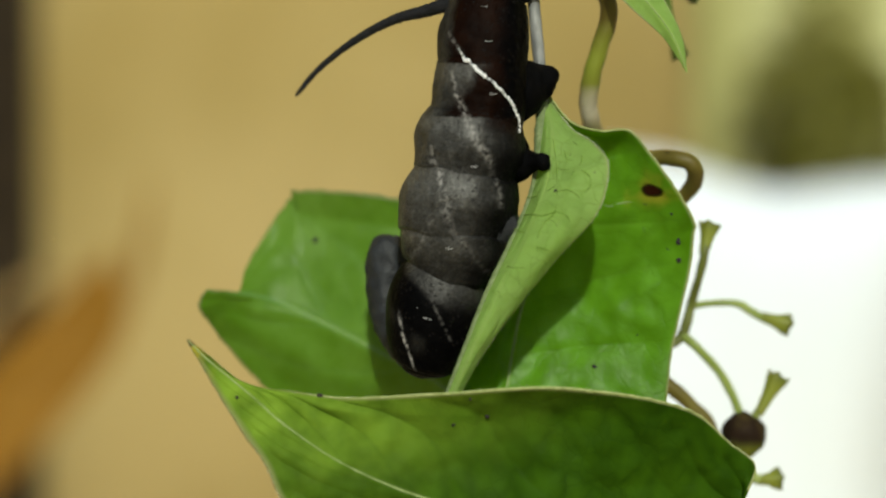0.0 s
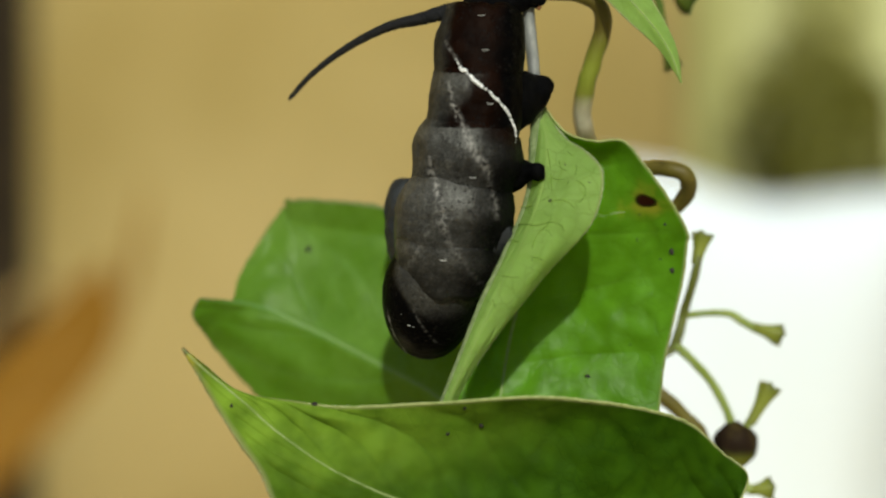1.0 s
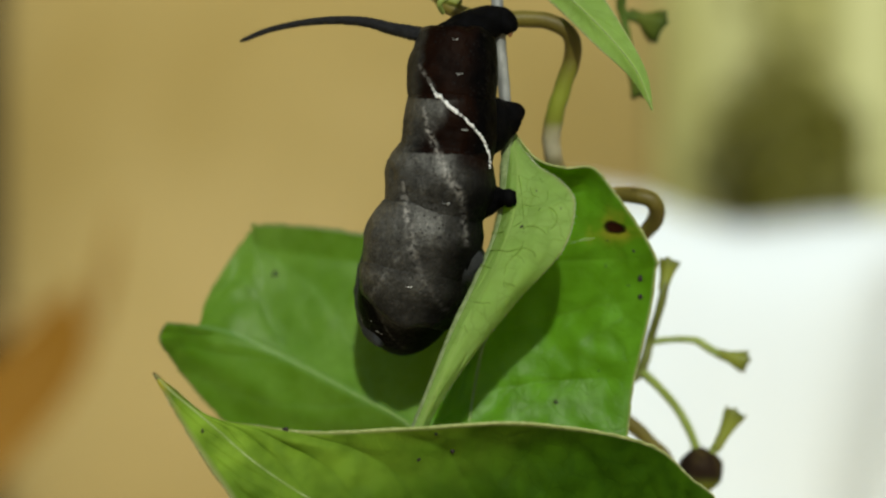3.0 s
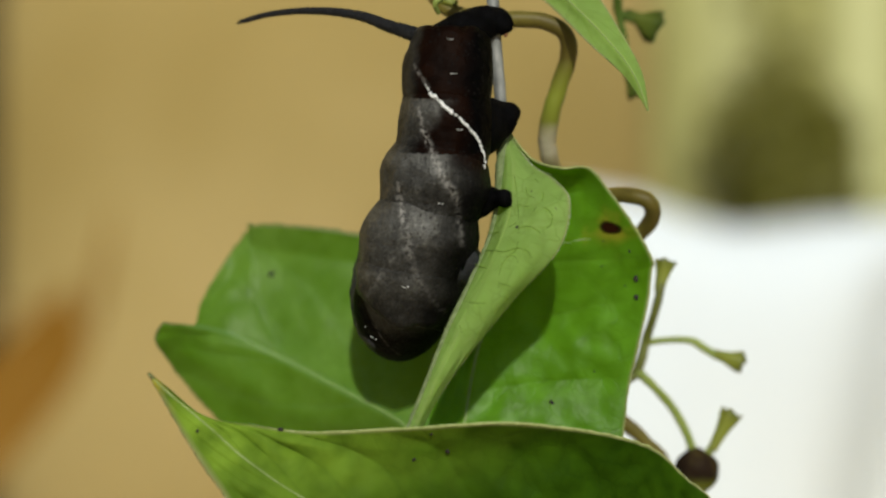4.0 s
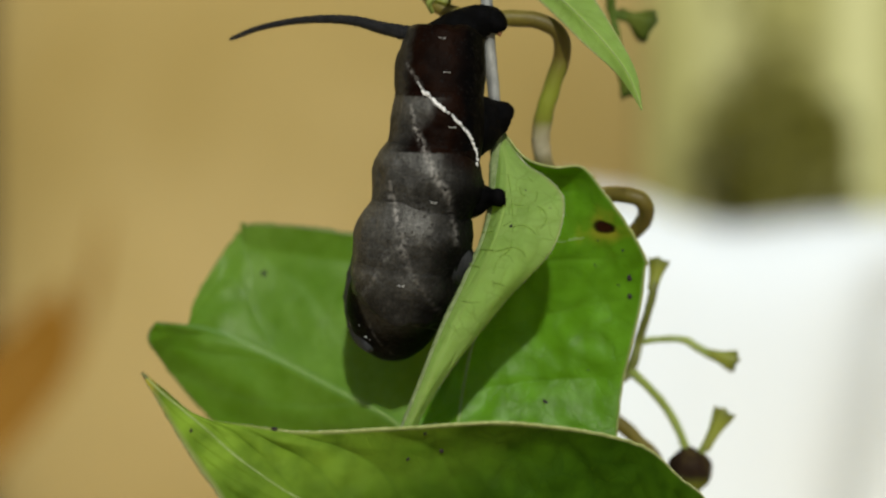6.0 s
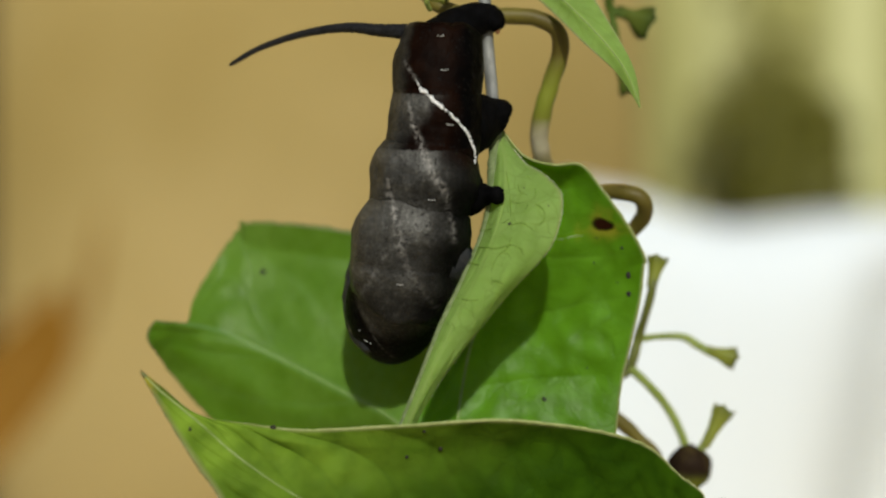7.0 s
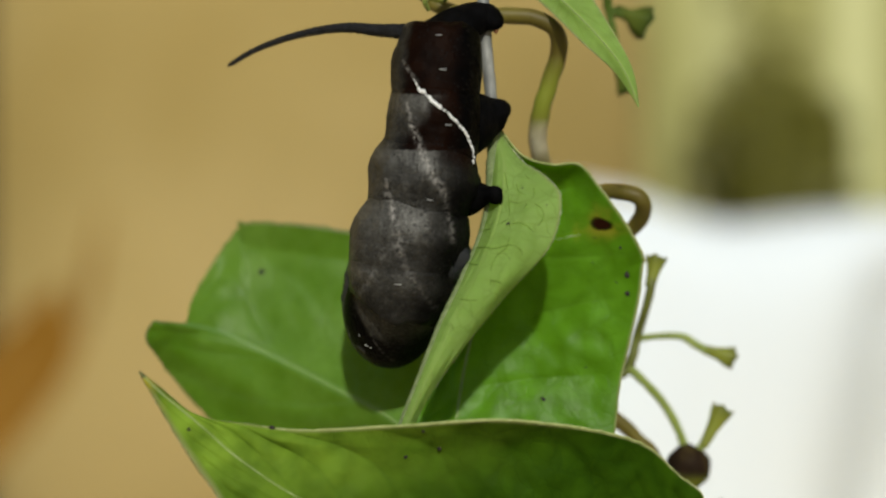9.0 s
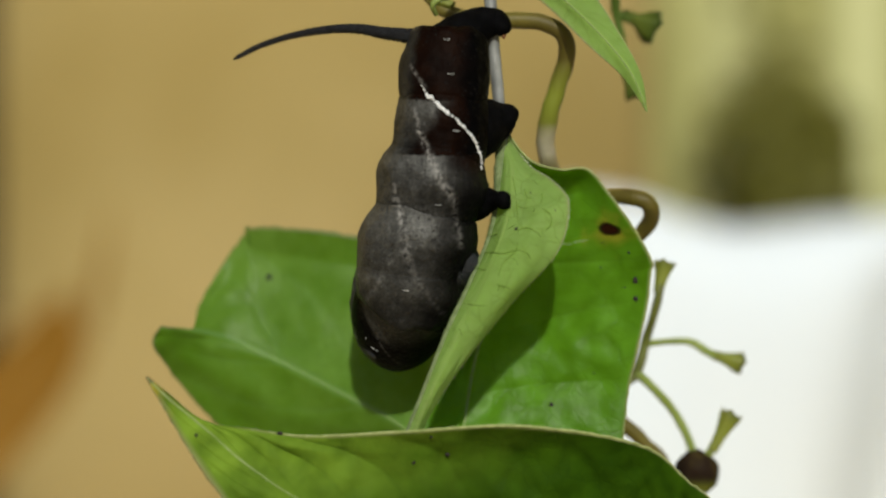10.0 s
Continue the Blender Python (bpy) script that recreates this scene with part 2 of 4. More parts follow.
def sheet_cloth():
    """White painted cloth, dimmer and warmer near one end: that shade is in the colour."""
    m, n, l, b = material("white_sheet", 0.7, 0.3)
    col = ramp(n, l, noise_of(n, l, 3, 5), [(0.3, (0.64, 0.70, 0.785)), (0.7, (0.69, 0.75, 0.835))])
    co = n.new("ShaderNodeTexCoord")
    mp = n.new("ShaderNodeMapping")
    mp.vector_type = "TEXTURE"
    mp.inputs["Location"].default_value, mp.inputs["Scale"].default_value = DIM_AT, (0.09, 0.6, 0.085)
    l.new(co.outputs["Object"], mp.inputs[0])
    far = n.new("ShaderNodeVectorMath")
    far.operation = "LENGTH"
    l.new(mp.outputs[0], far.inputs[0])
    rag = calc(n, l, "ADD", far.outputs["Value"], calc(n, l, "MULTIPLY", noise_of(n, l, 16, 4, 0.6), 0.6))
    col = mix(n, l, ramp(n, l, calc(n, l, "MULTIPLY", rag, 0.5), [(0.2, (0.34, 0.34, 0.34)), (0.8, (0, 0, 0))]), col, (0.60, 0.58, 0.50))
    l.new(col, b.inputs["Base Color"])
    bump(n, l, b, noise_of(n, l, 18, 4), 0.2, 0.001)
    return m


DIM_AT = (0.185, 0.68, -0.115)
WHITE_WALL = sheet_cloth()
CLOTH, n, l, b = material("olive_cloth", 0.9, 0.2)
tone = ramp(n, l, noise_of(n, l, 26, 5, 0.55, (1, 1, 0.22)), [(0.3, (0.22, 0.21, 0.066)), (0.7, (0.37, 0.365, 0.155))])
l.new(mix(n, l, attr(n, "pale"), tone, (0.49, 0.495, 0.26)), b.inputs["Base Color"])
bump(n, l, b, noise_of(n, l, 160, 4), 0.2, 0.001)
SHRUB_LEAF = plain("dark_olive_foliage", (0.066, 0.064, 0.006), (0.125, 0.120, 0.016), 30, 0.6, 0.2, 0.001)
DRY_STALK = plain("dry_stalk", (0.26, 0.16, 0.05), (0.36, 0.24, 0.09), 60, 0.8, 0.3, 0.001)
DARK_POST = plain("dark_brown_wood", (0.02, 0.014, 0.008), (0.05, 0.035, 0.02), 30, 0.7, 0.3, 0.001)
GROUND = plain("sandy_ground", (0.46, 0.37, 0.22), (0.58, 0.48, 0.30), 12, 0.9, 0.4, 0.004)

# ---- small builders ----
K = 0.07e-3  # one step of the camera's view at the stem, in metres
REACH = 0.25


def pt(u, v, y=0.0):
    """A place fitted to the camera's view: u right and v down in view steps, y millimetres behind the stem."""
    d = 1 + y * 1e-3 / REACH
    return Vector(((u - 784) * K * d, y * 1e-3, (441 - v) * K * d))


def view_at(p):
    """The view steps of a place."""
    d = 1 + p.y / REACH
    return p.x / (K * d) + 784, 441 - p.z / (K * d)


def smooth_step(a, b, x):
    f = min(max((x - a) / (b - a), 0), 1)
    return f * f * (3 - 2 * f)


def spline(points, s):
    """A smooth curve through the points, s from 0 to 1."""
    k = len(points) - 1
    x = min(max(s, 0.0), 1.0) * k
    i = min(int(x), k - 1)
    f = x - i
    a, b, c, d = (points[min(max(j, 0), k)] for j in (i - 1, i, i + 1, i + 2))
    return 0.5 * ((2 * b) + (c - a) * f + (2 * a - 5 * b + 4 * c - d) * f * f + (3 * b - a - 3 * c + d) * f ** 3)


def table(rows, x):
    """Values between the rows of a small table, by its first column."""
    rows = np.array(rows)
    return [float(np.interp(x, rows[:, 0], rows[:, j])) for j in range(1, rows.shape[1])]


def part(name, bm, mat, parent=None, label="", pivot=(0, 0, 0), smooth=True):
    """One mesh object under a thing or a part; pivot: its own origin, in the world."""
    pivot = Vector(pivot)
    me = bpy.data.meshes.new(name)
    if isinstance(bm, bmesh.types.BMesh):
        bmesh.ops.translate(bm, verts=bm.verts, vec=-pivot)
        bm.to_mesh(me)
        bm.free()
    else:
        verts, faces, attrs = bm
        me.from_pydata([Vector(v) - pivot for v in verts], [], faces)
        for key, values in attrs.items():
            a = me.attributes.new(key, "FLOAT", "POINT")
            a.data.foreach_set("value", [float(x) for x in values])
    me.polygons.foreach_set("use_smooth", [smooth] * len(me.polygons))
    me.materials.append(mat)
    ob = new(name, me)
    ob.location = pivot
    if parent:
        ob.parent = parent
        at = Vector((0, 0, 0))
        up = parent
        while up:
            at += up.location
            up = up.parent
        ob.location = pivot - at
    if label:
        tagged(ob, label)
    return ob


def empty(name, at, label, category, group=""):
    ob = new(name)
    ob.empty_display_size = 0.01
    ob.location = at
    return tagged(ob, label, category, group)


def tube(points, radii, sides=20, steps=60, rough=0.0, flat=1.0, freq=900.0):
    """A closed round tube along a smooth curve, with a little unevenness."""
    pts = [Vector(p) for p in points]
    rad = [Vector((r, 0, 0)) for r in radii]
    verts, faces = [], []
    last = None
    for i in range(steps + 1):
        s = i / steps
        c = spline(pts, s)
        d = (spline(pts, min(s + 0.01, 1)) - spline(pts, max(s - 0.01, 0))).normalized()
        if last is None:
            side = d.cross(Vector((0.13, 1, 0.07))).normalized()
        else:
            side = (last - d * last.dot(d)).normalized()
        last = side
        up = side.cross(d)
        r = spline(rad, s).x
        for j in range(sides):
            a = 2 * math.pi * j / sides
            w = side * math.cos(a) + up * (math.sin(a) * flat)
            k = 1 + rough * noise.noise((c + w * r) * freq)
            verts.append(c + w * r * k)
    for i in range(steps):
        for j in range(sides):
            p, q = i * sides + j, i * sides + (j + 1) % sides
            faces.append((p, q, q + sides, p + sides))
    for i, order in ((0, -1), (steps, 1)):
        s = i / steps
        verts.append(spline(pts, s))
        ring = [i * sides + j for j in range(sides)]
        for j in range(sides):
            a, b = ring[j], ring[(j + 1) % sides]
            faces.append((a, b, len(verts) - 1) if order > 0 else (b, a, len(verts) - 1))
    return verts, faces, {}


def blob(centre, size, turn=0.0, rough=0.05, freq=300.0, rings=24, sides=32, lean=0.0):
    """A rounded lump; size: half lengths in metres."""
    bm = bmesh.new()
    bmesh.ops.create_uvsphere(bm, u_segments=sides, v_segments=rings, radius=1.0)
    rot = Euler((lean, turn, 0)).to_matrix()
    c = Vector(centre)
    for v in bm.verts:
        w = Vector([a * b for a, b in zip(v.co, size)])
        w *= 1 + rough * noise.noise((c + w) * freq)
        v.co = c + rot @ w
    return bm


def blade(mid, low, high, n_s=150, n_t=34, bulge=0.0, curl=0.0, wave=0.0, laterals=7, slant=0.22,
          vein_w=0.010, vein_h=1.2e-4, spots=(), rim_w=0.00035, tooth=0.0, seed=1.0, lat_k=1.0, lip=0.0, quilt=0.0, age=0.0, low_bulge=None, mid_w=0.00026, lat_fade=(0.62, 0.8), lat_bend=1.25):
    """A leaf blade: a midrib with a margin on each side, as three smooth curves. spots: (u, v, radius, halo) in view
    steps.
    """
    verts, vein, lateral, rim, spot, halo, old = [], [], [], [], [], [], []
    total = 2 * n_t + 1
    for i in range(n_s + 1):
        s = i / n_s
        m, a, b = spline(mid, s), spline(low, s), spline(high, s)
        for j in range(-n_t, n_t + 1):
            t = j / n_t
            e = a if t < 0 else b
            k = abs(t)
            p = m.lerp(e, k)
            width = (e - m).length
            p.y += (bulge if t > 0 or low_bulge is None else low_bulge) * width * math.sin(math.pi * k) * math.sin(math.pi * min(max(s, 0.0), 1.0)) + curl * width * k * k
            p.y += wave * noise.noise(Vector((s * 5, t * 3, seed))) * min(1, width * 200)
            if lip and t > 0.8:
                p.y -= lip * (t - 0.8) * width * math.exp(-((s - 0.40) / 0.12) ** 4)
            if quilt:
                ph = (s - (slant if t > 0 else slant * 0.9) * k ** lat_bend) * laterals - 0.35
                p.y -= (quilt if t > 0 or low_bulge is None else 0.35 * quilt) * math.sin(math.pi * (ph - math.floor(ph))) ** 0.7 * min(1, 3 * k) * min(1, 3 * (1 - k)) * min(1, width * 150)
                p.y -= quilt * 0.6 * noise.noise(Vector((p.x * 380, p.z * 380, seed))) * min(1, 6 * (1 - k)) * min(1, width * 150)
            if k == 1.0 and tooth:
                p += (e - m).normalized() * tooth * noise.noise(Vector((s * 60, t, seed)))
            w = max(width, 1e-5)
            strength = math.exp(-((k * w) / mid_w) ** 2)
            lat = 0.0
            for q in range(laterals):
                s0 = (q + 0.35) / laterals
                ds = s - (s0 + (slant if t > 0 else slant * 0.9) * k ** lat_bend)
                lat = max(lat, lat_k * smooth_step(0.04, 0.16, s) * 0.75 * (1 - smooth_step(*lat_fade, s)) * (1 - 0.6 * k) * math.exp(-(ds / vein_w) ** 2))
            p.y += vein_h * max(strength, lat)
            verts.append(p)
            old.append(age * (0.1 + 0.9 * smooth_step(0.04, 0.24, s)) * (1 - smooth_step(0.2, 0.66, s)))
            vein.append(min(1.0, strength))
            lateral.append(lat)
            rim.append(max(0.0, 1 - (1 - k) * w / (rim_w * (1 - 0.72 * smooth_step(0.4, 0.75, s)))))
            sp = ha = 0.0
            for u, v, r, hr in spots:
                c = pt(u, v, p.y * 1e3)
                dx, dz = p.x - c.x, p.z - c.z
                dd = math.hypot(dx * 0.94 - dz * 0.34, (dx * 0.34 + dz * 0.94) * 1.4) / K
                dd *= 1 + 0.6 * noise.noise(Vector((p.x * 600, p.z * 600, seed)))
                sp = max(sp, min(1.0, max(0.0, (r - dd) / (0.35 * r) + 0.5)))
                if hr:
                    ha = max(ha, 1.4 * max(0.0, 1 - dd / hr))
            spot.append(sp)
            halo.append(ha)
    faces = []
    for i in range(n_s):
        for j in range(total - 1):
            p = i * total + j
            faces.append((p, p + 1, p + 1 + total, p + total))
    return verts, faces, {"vein": vein, "lateral": lateral, "rim": rim, "spot": spot, "halo": halo, "age": old}


def thick(ob, metres):
    m = ob.modifiers.new("thickness", "SOLIDIFY")
    m.thickness, m.offset = metres, 0.0
    return ob


def box(a, b, bevel=0.004, segments=3):
    bm = bmesh.new()
    bmesh.ops.create_cube(bm, size=1.0)
    a, b = Vector(a), Vector(b)
    for v in bm.verts:
        v.co = Vector([(p + q) / 2 + c * abs(q - p) for p, q, c in zip(a, b, v.co)])
    bmesh.ops.bevel(bm, geom=bm.edges[:], offset=bevel, segments=segments, affect="EDGES")
    return bm


# ---- the setting ----
bm = bmesh.new()
bmesh.ops.create_grid(bm, x_segments=60, y_segments=60, size=60)
for v in bm.verts:
    v.co.z = -0.3 + 0.004 * noise.noise(v.co * 3) * (abs(v.co.x) < 5)
tagged(part("ground", bm, GROUND), "flat sandy ground under the vine", "ground", kind="structure")
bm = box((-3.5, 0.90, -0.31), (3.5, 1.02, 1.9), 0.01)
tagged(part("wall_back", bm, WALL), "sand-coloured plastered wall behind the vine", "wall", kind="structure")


def white_wall():
    """A low wall under a white sheet: its top edge rises and falls softly."""
    lo, hi = pt(1010, 0, 640).x, pt(2600, 0, 640).x
    tops = [(1010, 325), (1130, 344), (1230, 383), (1320, 404), (1400, 396), (1480, 386), (1600, 380), (2000, 382), (2600, 382)]
    prof = [(0.0, 0.0), (0.0, 0.3), (0.0, 0.5), (0.0, 0.6), (0.0, 0.68), (0.0, 0.76), (0.0, 0.84), (0.0, 0.9), (0.004, 0.96), (0.012, 0.99), (0.024, 1.0), (0.06, 1.003), (0.096, 1.0), (0.12, 0.96), (0.12, 0.0)]
    bm = bmesh.new()
    cols = []
    for i in range(81):
        x = lo + (hi - lo) * i / 80
        top = pt(0, table(tops, x / (K * (1 + 0.64 / REACH)) + 784)[0], 640).z
        fold = 0.003 * math.sin(i * 0.9) + 0.002 * noise.noise(Vector((i * 0.35, 0, 2)))
        u = x / (K * (1 + 0.64 / REACH)) + 784
        # shade put into the shape: the face bends back towards one end
        away = smooth_step(1400, 1620, u)
        cols.append([bm.verts.new((x, 0.64 + y + fold * (1 - f) + (0.05 * away * smooth_step(0.95, 0.5, f) + 0.03 * smooth_step(1490, 1640, u) if y == 0.0 else 0.0),
                                   -0.31 + (top + 0.31) * f)) for y, f in prof])
    for a, b in zip(cols, cols[1:]):
        for p in range(len(a) - 1):
            bm.faces.new((a[p], b[p], b[p + 1], a[p + 1]))
    for c, order in ((cols[0], 1), (cols[-1], -1)):
        bm.faces.new(c[::order])
    ob = part("low_wall", bm, WHITE_WALL)
    return tagged(ob, "low wall under a bright white sheet in full sun", "low wall")


def olive_cloth():
    """A hanging cloth with soft vertical folds; the light on two is put into the colour."""
    n = 120
    lo, hi = pt(1160, 420, 860), pt(2700, -900, 860)
    rows = (lo.z - 0.3, lo.z, (lo.z + hi.z) / 2, hi.z)
    verts, faces, pale = [], [], []
    for side, dy in ((0, 0.0), (1, 0.004)):
        for i in range(n + 1):
            f = i / n
            x = lo.x + (hi.x - lo.x) * f
            u = x / (K * (1 + 0.86 / REACH)) + 784
            y = 0.878 + 0.007 * math.sin(f * 27 + 0.4) + 0.004 * math.sin(f * 11)
            for z in rows:
                verts.append((x, y + dy, z))
                # bright folds painted in as two pale stripes
                pale.append(max(0.6 * math.exp(-((u - 1295) / 42) ** 4), math.exp(-((u - 1545) / 55) ** 4)))
    m, k = len(rows), (n + 1) * len(rows)
    for i in range(n):
        for j in range(m - 1):
            a = i * m + j
            faces.append((a, a + m, a + m + 1, a + 1))
            faces.append((k + a + m, k + a, k + a + 1, k + a + m + 1))
        for j in (0, m - 1):
            a = i * m + j
            faces.append((a, k + a, k + a + m, a + m))
    for a in (0, n * m):
        for j in range(m - 1):
            faces.append((a + j, a + j + 1, k + a + j + 1, k + a + j))
    return tagged(part("curtain", (verts, faces, {"pale": pale}), CLOTH), "pale olive cloth with a light stripe, hanging in soft folds", "curtain")


def shrub():
    """A dark bush behind the low wall: thin twigs and a loose crown of small leaves."""
    rng = random.Random(11)
    base = pt(1400, 420, 800)
    ob = empty("shrub", (base.x, base.y, -0.3), "dark olive shrub standing behind the white wall", "shrub")
    for k in range(4):
        tip = pt(1340 + 45 * k, 270 + 25 * (k % 2), 800)
        part("twig", tube([Vector((base.x, base.y, -0.3)), base.lerp(tip, 0.4), tip], [0.005, 0.004, 0.0015], 8, 16), DARK_POST, ob)
    verts, faces = [], []
    for k in range(820):
        u = (1352 if k % 7 < 3 else 1444) + rng.gauss(0, 27)
        v = 318 + rng.gauss(0, 46)
        if k % 5 == 0:
            u, v = 1375 + rng.gauss(0, 50), 290 - abs(rng.gauss(0, 85))
        c = pt(u, v, 800 + rng.uniform(-30, 30))
        rot = Euler((rng.uniform(-1, 1), rng.uniform(-3, 3), rng.uniform(-1, 1))).to_matrix()
        n = len(verts)
        for x, y, z in ((-0.011, 0, 0), (-0.004, 0.001, 0.0045), (0.006, 0.001, 0.004), (0.012, 0, 0), (0.006, 0.001, -0.004), (-0.004, 0.001, -0.0045)):
            verts.append(c + rot @ Vector((x, y, z)))
        faces += [(n, n + 1, n + 4, n + 5), (n + 1, n + 2, n + 3, n + 4)]
    tagged(part("crown", (verts, faces, {}), SHRUB_LEAF, ob), kind="stuff")
    return ob


def dark_board():
    # board added to darken the left edge of the view; none is known there
    a = pt(-22, 0, 880)
    bm = box((a.x - 0.35, 0.875, -0.31), (a.x, 0.9, 1.5), 0.004)
    return tagged(part("wooden_board", bm, DARK_POST), "dark brown wooden board fixed to the wall", "board")


white_wall()
olive_cloth()
shrub()
dark_board()


def dry_plant():
    """A withered stalk before the wall with two hanging leaves."""
    foot = pt(-150, 0, 640)
    ob = empty("dry_plant", (foot.x, foot.y, -0.3), "withered plant with orange-brown leaves before the wall", "plant")
    part("stalk", tube([Vector((foot.x, foot.y, -0.3)), pt(-190, 1000, 620), pt(-150, 720, 620), pt(-40, 560, 630), pt(140, 560, 640), pt(152, 612, 645)],
                       [0.004, 0.0035, 0.003, 0.0022, 0.0014, 0.001], 10, 60, 0.15, 1.0, 90.0), DRY_STALK, ob)
    for rows in (
            ([(-190, 1000, 620), (-60, 800, 612), (60, 630, 604), (115, 500, 598)],
             [(-190, 1000, 620), (-20, 850, 612), (140, 640, 604), (115, 500, 598)],
             [(-190, 1000, 620), (-130, 740, 612), (5, 600, 604), (115, 500, 598)]),
            ([(150, 610, 650), (160, 540, 645), (178, 460, 640), (195, 350, 640)],
             [(150, 610, 650), (170, 545, 645), (186, 460, 640), (195, 350, 640)],
             [(150, 610, 650), (152, 530, 645), (170, 450, 640), (195, 350, 640)])):
        curves = [[pt(u, v, y) for u, v, y in c] for c in rows]
        leaf = part("leaf", blade(*curves, n_s=40, n_t=10, bulge=0.15, wave=0.002, laterals=6), LEAF_DRY, ob)
        thick(leaf, 0.0006)
    return ob


dry_plant()

# ---- the vine ----
AXIS = pt(880, 441)
vine = empty("vine", (AXIS.x, 0, -0.3), "green climbing vine with broad chewed leaves and seed heads", "vine")


def strand(name, rows, mat, label="", sides=20, steps=80, rough=0.12, parent=None, freq=500.0):
    pts = [pt(*r[:3]) for r in rows]
    geo = tube(pts, [r[3] * K for r in rows], sides, steps, rough, 1.0, freq)
    if name == "stem":
        # young green skin, then a whitish stretch whose glossy highlight is put into the colour
        for p in geo[0]:
            v = 441 - p.z / K
            n1 = 0.6 + 0.35 * noise.noise(p * 330)
            near = p.x < 0.016
            geo[2].setdefault("lush", []).append(min(1, 1.9 * n1 * max(0, 1 - abs(v - 172) / 78)) * near)
            geo[2].setdefault("pale", []).append(min(1, 1.7 * n1 * max(0, 1 - abs(v - 252) / 44)) * near)
    if name == "berry":
        # still green at its lower end
        geo[2]["lush"] = [0.8 * smooth_step(838, 874, 441 - p.z / (K * (1 + p.y / REACH)) + 6 * noise.noise(p * 500)) for p in geo[0]]
    if mat == SKIN:
        last = len(geo[0]) - 1
        geo[2]["dust"] = [0.3 * max(0, 1 - 1.5 * k / last) * (0.8 + noise.noise(p * 900)) for k, p in enumerate(geo[0])]
    return part(name, geo, mat, parent or vine, label)


# main stem: hangs over the top, winds behind the leaves and down to the soil
strand("stem", [(560, -330, 14, 13), (680, -120, 10, 13), (752, -20, 6, 13), (785, 14, 4, 13), (840, 30, 4, 14), (900, 33, 4, 15), (955, 36, 4, 15),
                (993, 58, 4, 15), (999, 100, 5, 16), (980, 160, 6, 16), (965, 215, 7, 17), (962, 262, 9, 17), (985, 320, 12, 15),
                (1040, 345, 11, 14), (1100, 345, 8, 14), (1140, 356, 7, 15), (1147, 385, 9, 15), (1122, 415, 12, 14), (1080, 450, 15, 13),
                (1030, 540, 17, 13), (1025, 640, 17, 13), (1070, 720, 17, 14), (1130, 775, 17, 13), (1170, 830, 17, 13), (1160, 950, 16, 13),
                (1080, 1150, 12, 14), (980, 1700, 6, 15), (930, 2800, 2, 16), (884, 4727, 0, 18)],
       STEM, "twisted olive-brown vine stem", steps=420)
strand("petiole", [(850, -260, 2, 12), (862, -60, 1, 11), (867, 20, 0, 11), (872, 90, 0, 11), (878, 160, 0, 11), (883, 215, -0.8, 11), (886, 236, -0.6, 9), (888, 250, -0.2, 5)], PETIOLE, "grey downy leaf stalk", steps=120, rough=0.05)

# leaf on the left, chewed off at its tip
back = [[pt(*p) for p in r] for r in (
    [(735, 790, 7), (700, 744, 9), (600, 689, 13), (480, 626, 16.5), (400, 592, 17), (340, 577, 15), (280, 571, 12)],
    [(735, 800, 9), (640, 820, 17), (500, 812, 20), (400, 762, 20), (318, 675, 17), (284, 628, 14), (268, 603, 12), (270, 586, 12), (280, 571, 12)],
    [(745, 780, 9), (850, 640, 11), (840, 520, 14), (760, 440, 18), (640, 414, 20), (540, 399, 21), (440, 395, 22), (434, 402, 22), (395, 455, 22), (352, 528, 19), (340, 572, 16), (322, 574, 14), (280, 570, 12)])]
geo_left = blade(*back, bulge=0.035, wave=0.0007, laterals=5, slant=0.30, vein_w=0.010, tooth=0.00035, lat_k=0.25, mid_w=0.00042, vein_h=0.0002,
                               seed=3.0, lip=0.55, quilt=0.00013)
leaf_left = part("leaf", geo_left, LEAF_BACK, vine, "broad green leaf with a chewed-off tip")
thick(leaf_left, 0.00028)

# leaf on the right, with a dead brown spot and a folded half
right = [[pt(*p) for p in r] for r in (
    [(900, 262, 1), (905, 350, 6), (880, 480, 8), (838, 620, 7.5), (815, 745, 5), (800, 860, 2)],
    [(896, 256, 0), (872, 350, 6), (842, 480, 8), (796, 600, 7.5), (757, 700, 6), (728, 780, 4), (720, 860, 1)],
    [(897, 234, 0), (935, 280, -1), (985, 296, 0), (1035, 296, 1.5), (1070, 335, 2), (1119, 404, 2.5), (1147, 457, 3), (1146, 478, 3.5), (1139, 535, 4), (1122, 610, 4), (1106, 680, 4), (1094, 780, 3), (1085, 870, 1)])]
geo_right = blade(*right, n_s=220, n_t=60, quilt=0.0005, bulge=0.10, wave=0.001, laterals=6, slant=0.10, vein_w=0.008, tooth=0.00012, lat_k=0.2,
                                spots=[(1074, 401, 15.5, 54)], seed=7.0, rim_w=0.00024)
leaf_right = part("leaf", geo_right, LEAF_RIGHT, vine, "bright green leaf with a brown-edged hole")
thick(leaf_right, 0.00028)
fold = [[pt(*p) for p in r] for r in (
    [(890, 242, 0), (903, 308, -4), (893, 390, -7.5), (858, 480, -9.5), (800, 600, -11), (757, 690, -11.5), (722, 770, -11.5)],
    [(885, 238, 0), (880, 298, -2), (868, 400, -5), (825, 504, -8), (788, 580, -9.5), (750, 674, -10.5), (712, 765, -11)],
    [(894, 236, 0), (932, 289, -1.5), (975, 319, -4.8), (1001, 358, -8.2), (981, 440, -9.4), (900, 530, -8.6), (788, 672, -9.5), (732, 770, -10.5)])]
